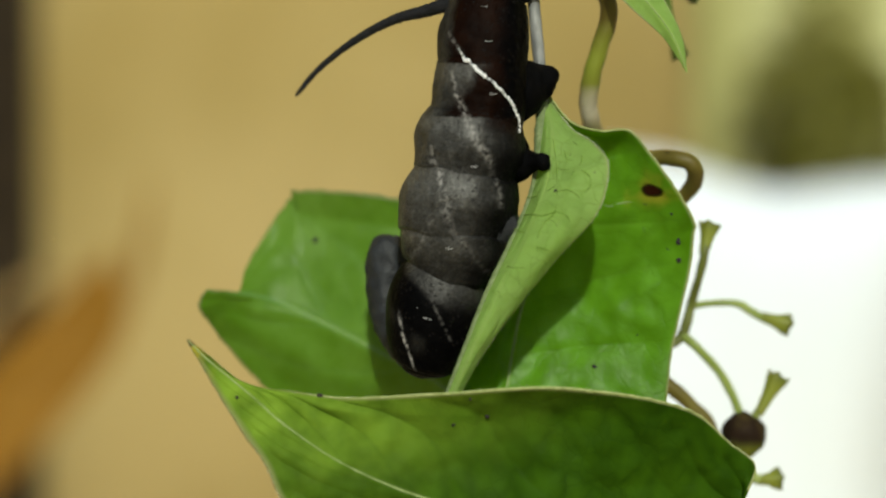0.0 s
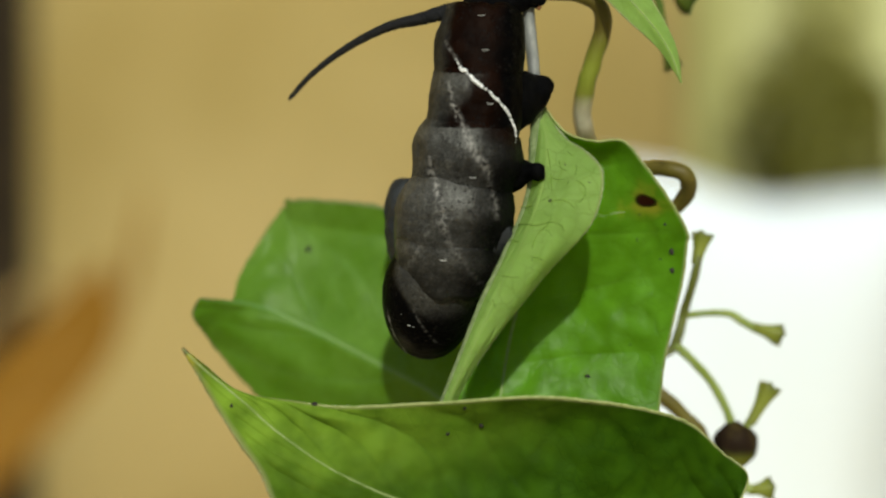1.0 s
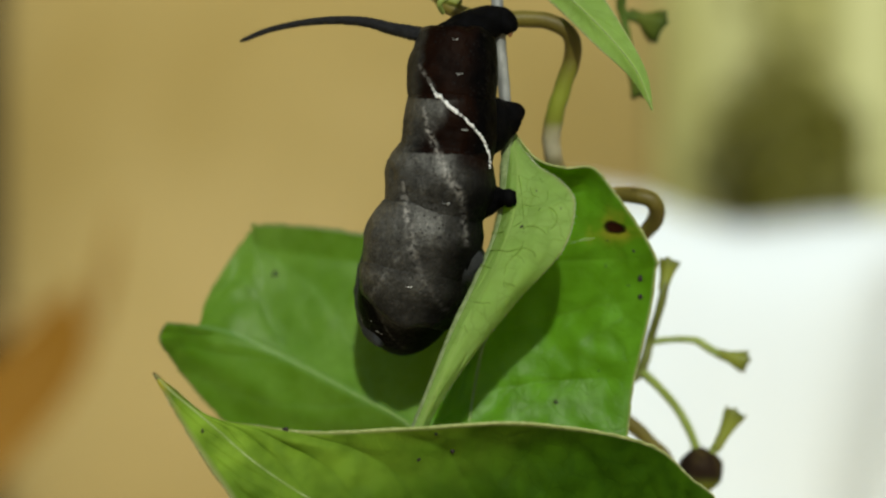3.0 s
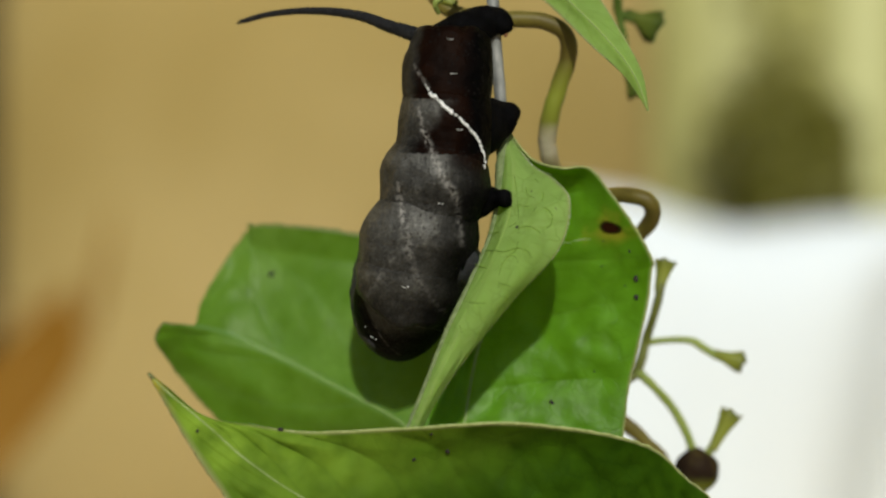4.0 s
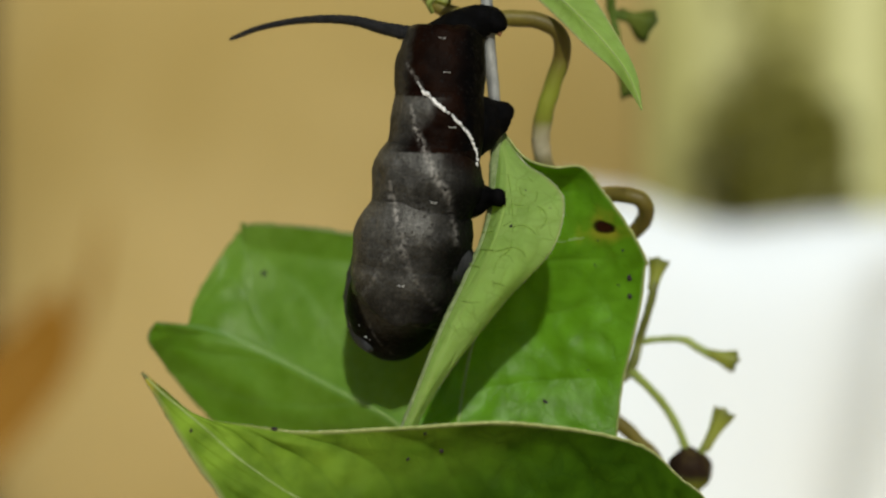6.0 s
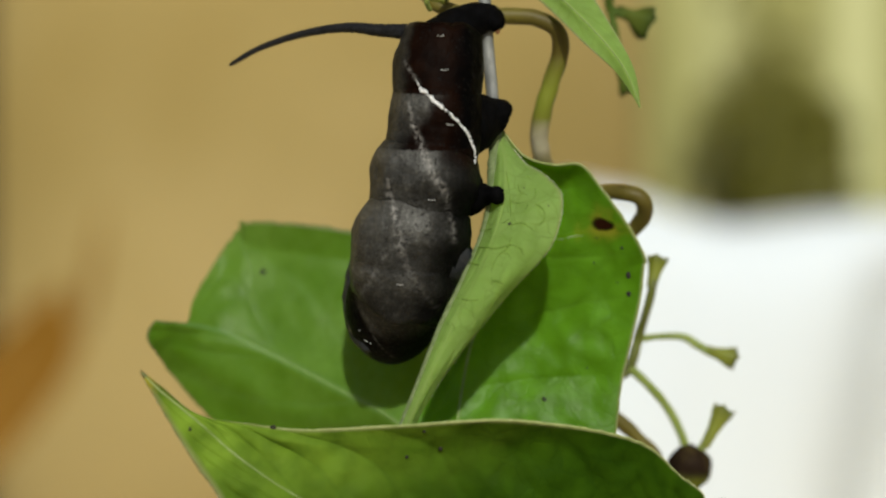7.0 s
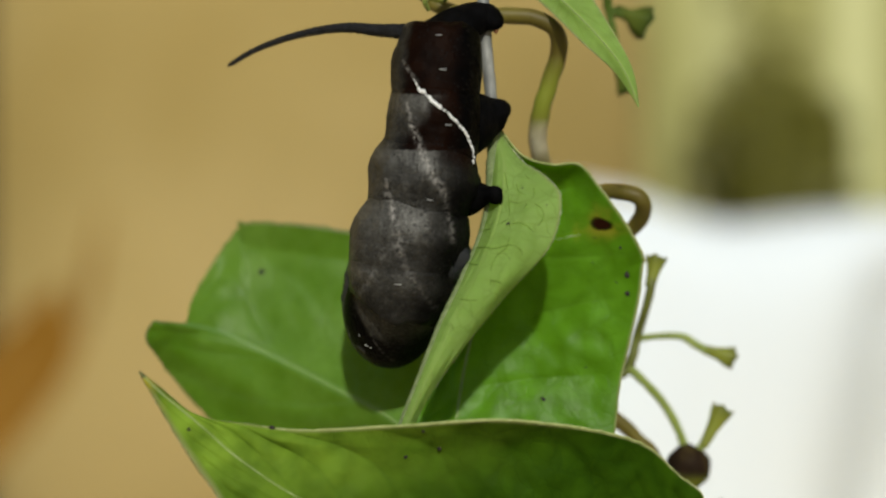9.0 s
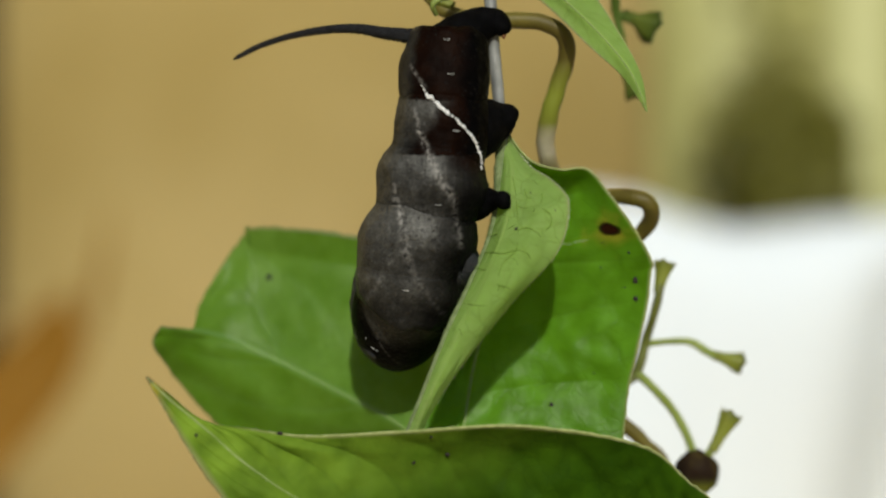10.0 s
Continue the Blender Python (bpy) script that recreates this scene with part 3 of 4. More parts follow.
geo_fold = blade(*fold, n_s=180, n_t=40, quilt=0.00022, rim_w=0.0004, bulge=-0.035, wave=0.0004, laterals=12, slant=0.20, vein_w=0.0048, tooth=0.0002, lat_k=0.16,
                                    seed=9.0)
fold_ob = part("folded_half", geo_fold, LEAF_UNDER, leaf_right, "pale green underside folded forward")
thick(fold_ob, 0.00028)


def margin_hairs(edges, count, length, parent, seed):
    """Short pale hairs along the margins of a blade."""
    rng = random.Random(seed)
    verts, faces = [], []
    for edge, side in edges:
        for _ in range(count):
            s = rng.uniform(0.05, 0.9)
            p, q = spline(edge, s), spline(edge, min(1, s + 0.01))
            d = (q - p).normalized()
            out = Vector((-d.z, 0, d.x)) * side
            way = (out + d * rng.uniform(-0.6, 0.6) + Vector((0, rng.uniform(-0.8, 0.3), 0))).normalized()
            tip = p + way * length * rng.uniform(0.5, 1.2)
            w = Vector((0.00002, 0.00001, 0.00002))
            n = len(verts)
            verts += [p + d * 0.00003, p - d * 0.00003, p + w, tip]
            faces += [(n, n + 1, n + 3), (n + 1, n + 2, n + 3), (n + 2, n, n + 3)]
    return tagged(part("margin_hairs", (verts, faces, {}), HAIR, parent), kind="stuff")


margin_hairs([(fold[1], -1), (fold[2], 1)], 700, 0.00032, leaf_right, 3)


def midrib(leaf, geo, n_t, r0, r1, mat=None):
    """The raised main vein on the near side of a leaf."""
    total = 2 * n_t + 1
    line = [geo[0][i * total + n_t] - Vector((0, 0.00010, 0)) for i in range(2, len(geo[0]) // total - 2, 4)]
    radii = [r0 + (r1 - r0) * k / (len(line) - 1) for k in range(len(line))]
    return part("midrib", tube(line, radii, 8, len(line) * 2, 0.15, 1.0, 900.0), mat or VEIN, leaf)


midrib(leaf_right, geo_right, 60, 0.00020, 0.00020)
midrib(leaf_left, geo_left, 34, 0.00012, 0.00006)


def veinlets(leaf, geo, lines, radius, mat):
    """Fine branching veins that lie on a blade, each a line of u, v."""
    flat = np.array([(*view_at(p), p.y) for p in geo[0]])
    for rows in lines:
        line = []
        for u, v in rows:
            k = int(np.argmin(np.hypot(flat[:, 0] - u, flat[:, 1] - v)))
            line.append(pt(u, v, flat[k, 2] * 1e3 - 0.17))
        part("vein", tube(line, [radius * 0.7] + [radius] * (len(line) - 2) + [radius * 0.5], 6, 6 * len(line), 0.35, 1.0, 2500.0), mat, leaf)


veinlets(leaf_right, geo_fold, [
    [(895, 278), (905, 317), (910, 356), (912, 407), (908, 438), (889, 457), (879, 477), (877, 508)],
    [(936, 311), (948, 324), (955, 341), (953, 354), (942, 366), (934, 383)],
    [(944, 361), (961, 368), (971, 380), (969, 395), (960, 404)],
    [(912, 360), (924, 364), (942, 361)], [(924, 330), (928, 344), (940, 348)],
    [(856, 411), (877, 409), (897, 399), (911, 390)], [(912, 402), (928, 399), (943, 405), (953, 415)],
    [(848, 442), (870, 442), (885, 444), (908, 438), (920, 440), (930, 446), (934, 455)],
    [(835, 467), (854, 473), (881, 475)], [(889, 452), (905, 453), (912, 464)],
    [(815, 531), (835, 535), (853, 535)], [(800, 571), (808, 577), (812, 588)], [(878, 500), (893, 504), (905, 511)]], 0.000062, VEIN_DARK)


def margin(leaf, geo, n_t, side, radii, mat, name="margin", label="", lift=0.0):
    """A rolled margin or edge vein along one side of a blade."""
    total = 2 * n_t + 1
    col = n_t + side * n_t
    line = [geo[0][i * total + col] - Vector((0, lift, 0)) for i in range(0, len(geo[0]) // total, 3)]
    return part(name, tube(line, radii, 10, len(line) * 3, 0.18, 1.0, 1300.0), mat, leaf, label)


margin(leaf_right, geo_fold, 40, -1, [0.0008, 0.0007, 0.0005, 0.00045, 0.00045, 0.00042, 0.00036, 0.00026], DOWNY, "edge_vein", "downy grey-green main vein along the fold")
margin(leaf_right, geo_fold, 40, 1, [0.0001, 0.00012, 0.00012, 0.00012, 0.00012, 0.0001], MARGIN)
margin(leaf_right, geo_right, 60, 1, [0.00008, 0.0001, 0.0001, 0.0001, 0.0001, 0.0001], MARGIN)
margin_hairs([(right[2], 1)], 420, 0.00026, leaf_right, 9)


def scar(leaf, geo, rows, radius):
    """A thin dry scratch on a blade."""
    flat = np.array([(*view_at(p), p.y) for p in geo[0]])
    line = []
    for u, v in rows:
        k = int(np.argmin(np.hypot(flat[:, 0] - u, flat[:, 1] - v)))
        line.append(pt(u, v, flat[k, 2] * 1e3 - 0.12))
    return part("scratch", tube(line, [radius * 0.4] + [radius] * (len(line) - 2) + [radius * 0.4], 8, 24, 0.4, 1.0, 2500.0), SCRATCH, leaf, "dry pale scratch")


def specks(leaf, geo, rows):
    """Small black frass specks stuck to a blade: u, v, radius."""
    flat = np.array([(*view_at(p), p.y) for p in geo[0]])
    for u, v, rad in rows:
        k = int(np.argmin(np.hypot(flat[:, 0] - u, flat[:, 1] - v)))
        part("speck", blob(pt(u, v, flat[k, 2] * 1e3 - 0.16), (rad * 1.15 * K, 1.6 * K, rad * 0.9 * K), u * 0.7, 0.5, 2500, 8, 12), SPECK, leaf)


specks(leaf_right, geo_right, [(1121, 491, 7), (1119, 525, 5), (970, 711, 4), (1107, 443, 2.5), (1045, 655, 2)])
specks(leaf_right, geo_fold, [(910, 400, 3.5)])
specks(leaf_left, geo_left, [(473, 485, 5.5)])


def nicks(leaf, geo, rows):
    """Short dark scratches in a blade: u, v, length, lean."""
    flat = np.array([(*view_at(p), p.y) for p in geo[0]])
    for u, v, size, lean in rows:
        line = []
        for f in (-0.5, 0.0, 0.5):
            a, b = u + f * size * math.sin(lean), v + f * size * math.cos(lean)
            k = int(np.argmin(np.hypot(flat[:, 0] - a, flat[:, 1] - b)))
            line.append(pt(a, b, flat[k, 2] * 1e3 - 0.10))
        part("nick", tube(line, [0.00003, 0.00008, 0.00003], 6, 8, 0.5, 1.0, 2500.0), SPECK, leaf)


nicks(leaf_right, geo_fold, [(978, 368, 8, 0.5), (935, 337, 6, 0.1), (930, 470, 6, 0.6)])
nicks(leaf_right, geo_right, [(1100, 505, 9, 1.2), (1060, 425, 10, 1.3), (1058, 470, 8, 0.2)])
scar(leaf_right, geo_right, [(985, 425), (1000, 428), (1018, 423), (1040, 421)], 0.00006)

# leaf in front, rolled like a trough
front = [[pt(*p) for p in r] for r in (
    [(256, 659, -14), (290, 692, -13.5), (357, 749, -13), (440, 821, -13), (545, 889, -13), (668, 940, -12), (870, 1000, -10), (1060, 1020, -5), (1180, 990, -3), (1225, 960, -3)],
    [(256, 659, -14), (278, 698, -13.5), (318, 767, -13.5), (353, 822, -14), (393, 880, -15), (430, 955, -15), (540, 1080, -12), (760, 1180, -6), (1010, 1130, -2), (1140, 1020, -3), (1205, 965, -5)],
    [(256, 659, -14), (295, 690, -12.5), (357, 738, -11.5), (444, 753, -11), (548, 764, -11.5), (707, 757, -12.5), (880, 747, -12), (1002, 757, -10), (1096, 774, -8), (1157, 798, -6), (1208, 846, -4), (1252, 884, -3), (1240, 930, -4)])]
geo_front = blade(*front, n_s=220, n_t=64, quilt=0.00065, age=1.0, mid_w=0.00015, rim_w=0.0007, bulge=0.16, low_bulge=0.02, wave=0.0006, laterals=10, slant=-0.34, lat_bend=0.85, vein_w=0.0032, tooth=0.00022, lat_k=0.33, lat_fade=(2.0, 3.0),
                                spots=[(260, 664, 7, 75)], seed=12.0)
leaf_front = part("leaf", geo_front, LEAF_FRONT, vine, "deep green leaf rolled up with a pointed dry tip")
thick(leaf_front, 0.0003)
midrib(leaf_front, geo_front, 64, 0.00009, 0.00015, VEIN_WHITE)
margin(leaf_front, geo_front, 64, 1, [0.00004, 0.00008, 0.00011, 0.00015, 0.00017, 0.00015, 0.00012, 0.0001, 0.00006], MARGIN)
margin_hairs([(front[2], 1), (front[1], -1)], 380, 0.00028, leaf_front, 6)
specks(leaf_front, geo_front, [(490, 759, 4.5), (786, 797, 4), (726, 812, 3), (343, 762, 3), (757, 766, 3)])

# narrow leaf that comes down from the top
top = [[pt(*p) for p in r] for r in (
    [(860, -120, 10), (930, -60, 7), (1000, 0, 1), (1070, 70, -4), (1115, 130, -7), (1141, 195, -8)],
    [(860, -120, 10), (900, -50, 9), (968, 8, 3), (1040, 78, -3), (1101, 135, -6), (1141, 195, -8)],
    [(860, -120, 10), (960, -90, 9), (1040, -20, 3), (1094, 60, -3), (1129, 128, -6), (1141, 195, -8)])]
geo_top = blade(*top, n_s=90, n_t=24, bulge=0.12, laterals=5, slant=0.2, tooth=0.0001, lat_k=0.5, seed=15.0)
leaf_top = part("leaf", geo_top, LEAF_UNDER, vine, "narrow green leaf tip hanging down")
thick(leaf_top, 0.00028)
for side in (-1, 1):
    margin(leaf_top, geo_top, 24, side, [0.00012, 0.00012, 0.0001, 0.00006], MARGIN)
midrib(leaf_top, geo_top, 24, 0.00012, 0.00006)


def calyx(base, tip, r0, r1, y, label, fresh=1.0, mat=None):
    """A dry flower cup: a flared tube with small teeth at its rim."""
    a, b = pt(*base, y), pt(*tip, y + 1)
    d = (b - a).normalized()
    side = d.cross(Vector((0, 1, 0))).normalized()
    up = side.cross(d)
    verts, faces = [], []
    prof = [(0.0, r0), (0.2, r0 * 1.08), (0.45, r0 * 1.25), (0.7, r1 * 0.72), (0.88, r1 * 0.92), (1.0, r1), (0.93, r1 * 0.8), (0.7, r1 * 0.5)]
    sides = 25
    for k, (f, r) in enumerate(prof):
        for j in range(sides):
            q = 2 * math.pi * j / sides
            f2 = f + (0.07 * max(0, math.cos(q * 5)) if k == 5 else 0)
            verts.append(a + (b - a) * f2 + (side * math.cos(q) + up * math.sin(q)) * r * K * (1 + 0.08 * math.cos(q * 5)))
    for k in range(len(prof) - 1):
        for j in range(sides):
            p, q = k * sides + j, k * sides + (j + 1) % sides
            faces.append((p, q, q + sides, p + sides))
    faces.append(tuple(range((len(prof) - 1) * sides, len(prof) * sides)))
    lush = [fresh * (0.5, 0.8, 1.0, 0.9, 0.45, 0.05, 0.0, 0.0)[k // sides] for k in range(len(verts))]
    return part("calyx", (verts, faces, {"lush": lush}), mat or CALYX, vine, label)


strand("stalk", [(1045, 690, 15, 8), (1108, 668, 17, 9), (1126, 640, 17, 10), (1136, 600, 17, 9), (1149, 560, 15, 8), (1159, 522, 14, 8), (1163, 500, 14, 7)], STALK_BROWN, "olive-brown seed stalk")
strand("stalk", [(1132, 606, 17, 7), (1165, 601, 18, 6), (1213, 601, 19, 7), (1240, 616, 19, 8), (1262, 628, 19, 8)], GREEN_STEM)
strand("stalk", [(1120, 655, 17, 9), (1155, 688, 17, 8), (1187, 727, 18, 8), (1209, 769, 18, 8), (1219, 800, 18, 8)], GREEN_STEM)
strand("stalk", [(1230, 830, 18, 8), (1246, 800, 17.5, 8), (1256, 785, 17, 8)], GREEN_STEM)
calyx((1159, 514), (1171, 463), 9, 20, 14, "dry green flower cup")
calyx((1256, 625), (1302, 640), 9, 21, 19, "dry green flower cup")
calyx((1252, 795), (1287, 730), 9, 21, 17, "dry green flower cup")
strand("berry", [(1237, 795, 18, 5), (1236, 797, 18, 18), (1233, 806, 18, 33), (1228, 822, 18, 42), (1222, 842, 18, 40), (1216, 860, 18, 29), (1212, 870, 18, 15), (1211, 872, 18, 4)], BERRY, "dark brown half-ripe berry", 40, 70, 0.12)
calyx((1250, 912), (1284, 910), 9, 22, 18, "dry green flower cup")
strand("stalk", [(1165, 860, 17, 8), (1205, 885, 18, 9), (1252, 912, 18, 10)], GREEN_STEM)
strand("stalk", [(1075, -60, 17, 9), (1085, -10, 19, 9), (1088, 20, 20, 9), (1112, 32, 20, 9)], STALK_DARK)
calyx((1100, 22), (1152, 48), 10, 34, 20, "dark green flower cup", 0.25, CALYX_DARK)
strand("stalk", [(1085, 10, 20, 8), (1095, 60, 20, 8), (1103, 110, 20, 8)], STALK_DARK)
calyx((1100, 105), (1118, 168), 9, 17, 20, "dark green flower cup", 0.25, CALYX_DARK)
calyx((800, 6), (766, -6), 8, 15, 3, "small green bract")
strand("tendril", [(770, 22, 0, 4), (764, 6, -1, 5), (776, -6, -1, 6), (800, -14, 0, 7), (840, -40, 2, 7)], GREEN_STEM, "curled green bract stalk")

# ---- the caterpillar ----
cat = empty("caterpillar", (AXIS.x, 0, 0), "thick dark grey-brown horned caterpillar clinging head down to the leaf stalk", "caterpillar")

# down the body: height in view steps, middle and half width
FORM = [(20, 795, 55), (45, 792, 69), (90, 790, 71), (112, 785, 78), (160, 783, 79), (172, 783, 77), (215, 782, 79), (262, 776, 79), (285, 769, 86), (320, 765, 93), (368, 753, 87),
        (420, 739, 98), (480, 722, 95), (515, 722, 93), (560, 712, 82), (585, 706, 76), (610, 703, 66)]
BODY_Y = [(20, -3), (200, -4.5), (350, -4.5), (500, -4), (640, -3)]


def form(v):
    """Middle and half width of the body at a height, smoothed."""
    return [sum(c) / 5 for c in zip(*(table(FORM, v + d) for d in (-14, -7, 0, 7, 14)))]


# faint pale lines: start and end in view steps, strength
LINES = [((726, 118), (752, 160), 0.6, 2.2), ((734, 192), (742, 232), 0.6, 2.6), ((742, 232), (757, 270), 1.0, 4.0), ((757, 270), (774, 312), 0.6, 5.5), ((774, 312), (800, 352), 0.55, 5.5),
         ((698, 325), (706, 372), 0.4, 5.0), ((706, 372), (714, 402), 0.85, 4.5), ((712, 402), (722, 455), 0.34, 6.0), ((722, 455), (742, 500), 0.2, 5.0), ((797, 345), (812, 430), 0.3, 4.0),
         ((690, 455), (650, 520), 0.15, 4.0), ((742, 500), (780, 548), 0.08, 4.0)]


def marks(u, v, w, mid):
    """Grey tone with some of the light on it, maroon and stripe by the place on the skin."""
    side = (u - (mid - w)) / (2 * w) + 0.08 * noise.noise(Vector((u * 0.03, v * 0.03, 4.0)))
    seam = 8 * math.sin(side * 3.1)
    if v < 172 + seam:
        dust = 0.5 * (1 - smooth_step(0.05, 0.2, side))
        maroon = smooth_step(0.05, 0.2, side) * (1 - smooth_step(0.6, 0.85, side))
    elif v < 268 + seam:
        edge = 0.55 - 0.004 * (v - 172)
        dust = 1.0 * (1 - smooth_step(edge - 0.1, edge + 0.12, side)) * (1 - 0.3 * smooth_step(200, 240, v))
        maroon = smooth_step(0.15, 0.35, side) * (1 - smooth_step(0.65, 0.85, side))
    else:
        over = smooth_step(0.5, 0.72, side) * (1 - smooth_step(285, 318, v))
        # right side darker: its own dark belly and shade, both in the colour
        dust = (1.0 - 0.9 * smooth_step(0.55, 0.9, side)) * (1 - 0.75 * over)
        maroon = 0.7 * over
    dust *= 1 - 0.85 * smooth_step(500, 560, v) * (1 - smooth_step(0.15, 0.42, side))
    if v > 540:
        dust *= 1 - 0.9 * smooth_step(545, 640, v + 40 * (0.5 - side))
    # left paler than the middle: side light put into the colour
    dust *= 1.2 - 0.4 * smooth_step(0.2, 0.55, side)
    stripe = 0.0
    for a, b, k, wide in LINES:
        ax, ay = a
        dx, dy = b[0] - ax, b[1] - ay
        f = min(max(((u - ax) * dx + (v - ay) * dy) / (dx * dx + dy * dy), 0), 1)
        d = math.hypot(u - ax - f * dx, v - ay - f * dy)
        d += wide * 0.9 * noise.noise(Vector((u * 0.11, v * 0.11, 2.0)))
        stripe = max(stripe, 0.8 * k * math.exp(-(d / wide) ** 2))
    return dust, maroon, stripe


def ring_body(v0, v1, name, label, swell=0.05, tuck=0.16, n_s=64, n_a=150, pivot=None, dark=1.0, seed=0.0, cup=0.0):
    """One ring of the body: a barrel whose ends tuck in under its neighbours."""
    verts, faces, dust, maroon, stripe = [], [], [], [], []
    for i in range(n_s + 1):
        f = i / n_s
        g = -0.10 + 1.20 * f
        v = v0 + (v1 - v0) * g
        mid, w = form(v)
        y = table(BODY_Y, v)[0]
        tilt = (form(v + 70)[0] - form(v - 70)[0]) / 140 - 0.09 * smooth_step(190, 250, v) * (1 - smooth_step(300, 380, v))
        e = abs(2 * g - 1)
        k = 1 + swell * (1 - e ** 2) * (1 + 0.5 * (0.5 - g)) - tuck * max(0, e - 0.99) / 0.21
        k *= 1 + 0.0025 * math.sin(g * 2 * math.pi * 6) * (1 - e * 0.5)
        if i in (0, n_s):
            k *= 0.3
        for j in range(n_a):
            a = 2 * math.pi * j / n_a
            ca, sa = math.cos(a), math.sin(a)
            r = (1 + (k - 1) * (0.45 + 0.55 * ca * ca)) * (1 + 0.02 * noise.noise(Vector((ca * 2, sa * 2, v * 0.02 + seed)))
                     + 0.022 * noise.noise(Vector((ca * 5, sa * 5, v * 0.045 + seed))) * (1 - e ** 2))
            u = mid + w * r * ca
            vv = v - tilt * w * r * ca * 0.9 + 7 * noise.noise(Vector((ca * 2.2, sa * 2.2, round(v0 / 10) + 0.5 if g < 0.5 else round(v1 / 10) + 0.5))) * abs(2 * g - 1)
            vv -= cup * max(0, g) ** 2 * max(0, -ca) ** 1.5
            c = pt(u, vv, y)
            c.y += w * K * 0.98 * r * sa
            verts.append(c)
            ds, mr, st = marks(u, vv, w, mid)
            # lit left flank and lit upper part of each ring, put into the grey
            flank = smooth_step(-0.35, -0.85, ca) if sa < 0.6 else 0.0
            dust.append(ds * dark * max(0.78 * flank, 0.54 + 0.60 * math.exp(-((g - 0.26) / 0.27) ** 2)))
            maroon.append(mr)
            stripe.append(st * (sa < 0.2))
    for i in range(n_s):
        for j in range(n_a):
            p, q = i * n_a + j, i * n_a + (j + 1) % n_a
            faces.append((q, p, p + n_a, q + n_a))
    faces.append(tuple(range(n_a)))
    faces.append(tuple(reversed(range(n_s * n_a, (n_s + 1) * n_a))))
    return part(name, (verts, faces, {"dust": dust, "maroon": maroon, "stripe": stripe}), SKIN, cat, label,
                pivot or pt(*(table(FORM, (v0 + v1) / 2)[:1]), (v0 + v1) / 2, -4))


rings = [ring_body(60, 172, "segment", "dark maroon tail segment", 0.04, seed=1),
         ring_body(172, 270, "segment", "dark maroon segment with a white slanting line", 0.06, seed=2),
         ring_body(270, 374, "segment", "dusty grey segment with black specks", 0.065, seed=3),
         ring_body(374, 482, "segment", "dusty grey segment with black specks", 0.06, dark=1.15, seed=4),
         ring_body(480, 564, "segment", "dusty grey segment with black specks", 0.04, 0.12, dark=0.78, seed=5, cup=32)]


def front_end(name, rows, label, pivot, grey_k, eye_patch, lines=(), mat=None, lumps=0.016):
    """A closed lump lofted down a bent line: u, v, y, half width."""
    verts, faces, _ = tube([pt(*r[:3]) for r in rows], [r[3] * K for r in rows], 150, 120, lumps, 1.0, 300.0 if lumps < 0.02 else 700.0)
    dust, maroon, stripe = [], [], []
    for p in verts:
        d = 1 + p.y / REACH
        u, v = p.x / (K * d) + 784, 441 - p.z / (K * d)
        ds = grey_k
        if eye_patch:
            # arc: way round the body from its near side; q: across the slanting eye patch, s: along it
            arc = 1.48 * math.degrees(math.atan2(p.x - pivot.x, pivot.y - p.y))
            rag = 9 * noise.noise(p * 420)
            q = (arc + 18) * 0.67 - (v - 615) * 0.74 + rag
            along = (arc + 18) * 0.74 + (v - 615) * 0.67
            out = smooth_step(0.75, 1.25, math.hypot(q / 30, along / 78))
            collar = smooth_step(14, 40, q) * (1 - 0.8 * smooth_step(118, 165, q)) * (1 - 0.96 * smooth_step(556, 622, v + 0.6 * rag))
            flank = 0.22 * smooth_step(-20, -40, q) * (1 - 0.95 * smooth_step(600, 650, v))
            spot = 0.35 * math.exp(-((arc + 28) / 14) ** 2 - ((v - 668) / 16) ** 2)
            ds *= out * max(collar, flank, spot)
        dust.append(ds)
        maroon.append(0.0)
        st = 0.0
        for (ax, ay), (bx, by), k in lines:
            dx, dy = bx - ax, by - ay
            f = min(max(((u - ax) * dx + (v - ay) * dy) / (dx * dx + dy * dy), 0), 1)
            st = max(st, k * math.exp(-(math.hypot(u - ax - f * dx, v - ay - f * dy) / 1.8 + 0.9 * noise.noise(p * 1500)) ** 2))
        stripe.append(st if p.y < pivot.y else 0.0)
    return part(name, (verts, faces, {"dust": dust, "maroon": maroon, "stripe": stripe}), mat or SKIN, cat, label, pivot)


THORAX_AT = pt(690, 612, -4)
thorax = front_end("thorax", [(713, 508, -3, 20), (711, 517, -3, 48), (705, 548, -3.4, 76), (697, 596, -3.8, 87), (688, 640, -4, 83), (678, 680, -3.5, 70), (671, 704, -3, 54), (666, 720, -3, 33), (664, 729, -3, 6)],
                   "dark folded front end with a black eye patch", THORAX_AT, 0.72, True,
                   [((631, 612), (636, 650), 0.9), ((636, 650), (650, 690), 1.1), ((650, 690), (657, 716), 1.2), ((688, 590), (722, 662), 0.2)])
HEAD_AT = pt(610, 600, 4)
head = front_end("head", [(602, 474, 5, 4), (602, 480, 5, 24), (603, 510, 5, 38), (605, 560, 5, 43), (616, 620, 4, 43), (638, 672, 2, 37), (654, 704, 0, 18), (659, 714, 0, 4)],
                 "blue-grey head tucked back behind the body", HEAD_AT, 0.35, False, [((618, 480), (606, 540), 0.8)], HEAD_SKIN, 0.09)

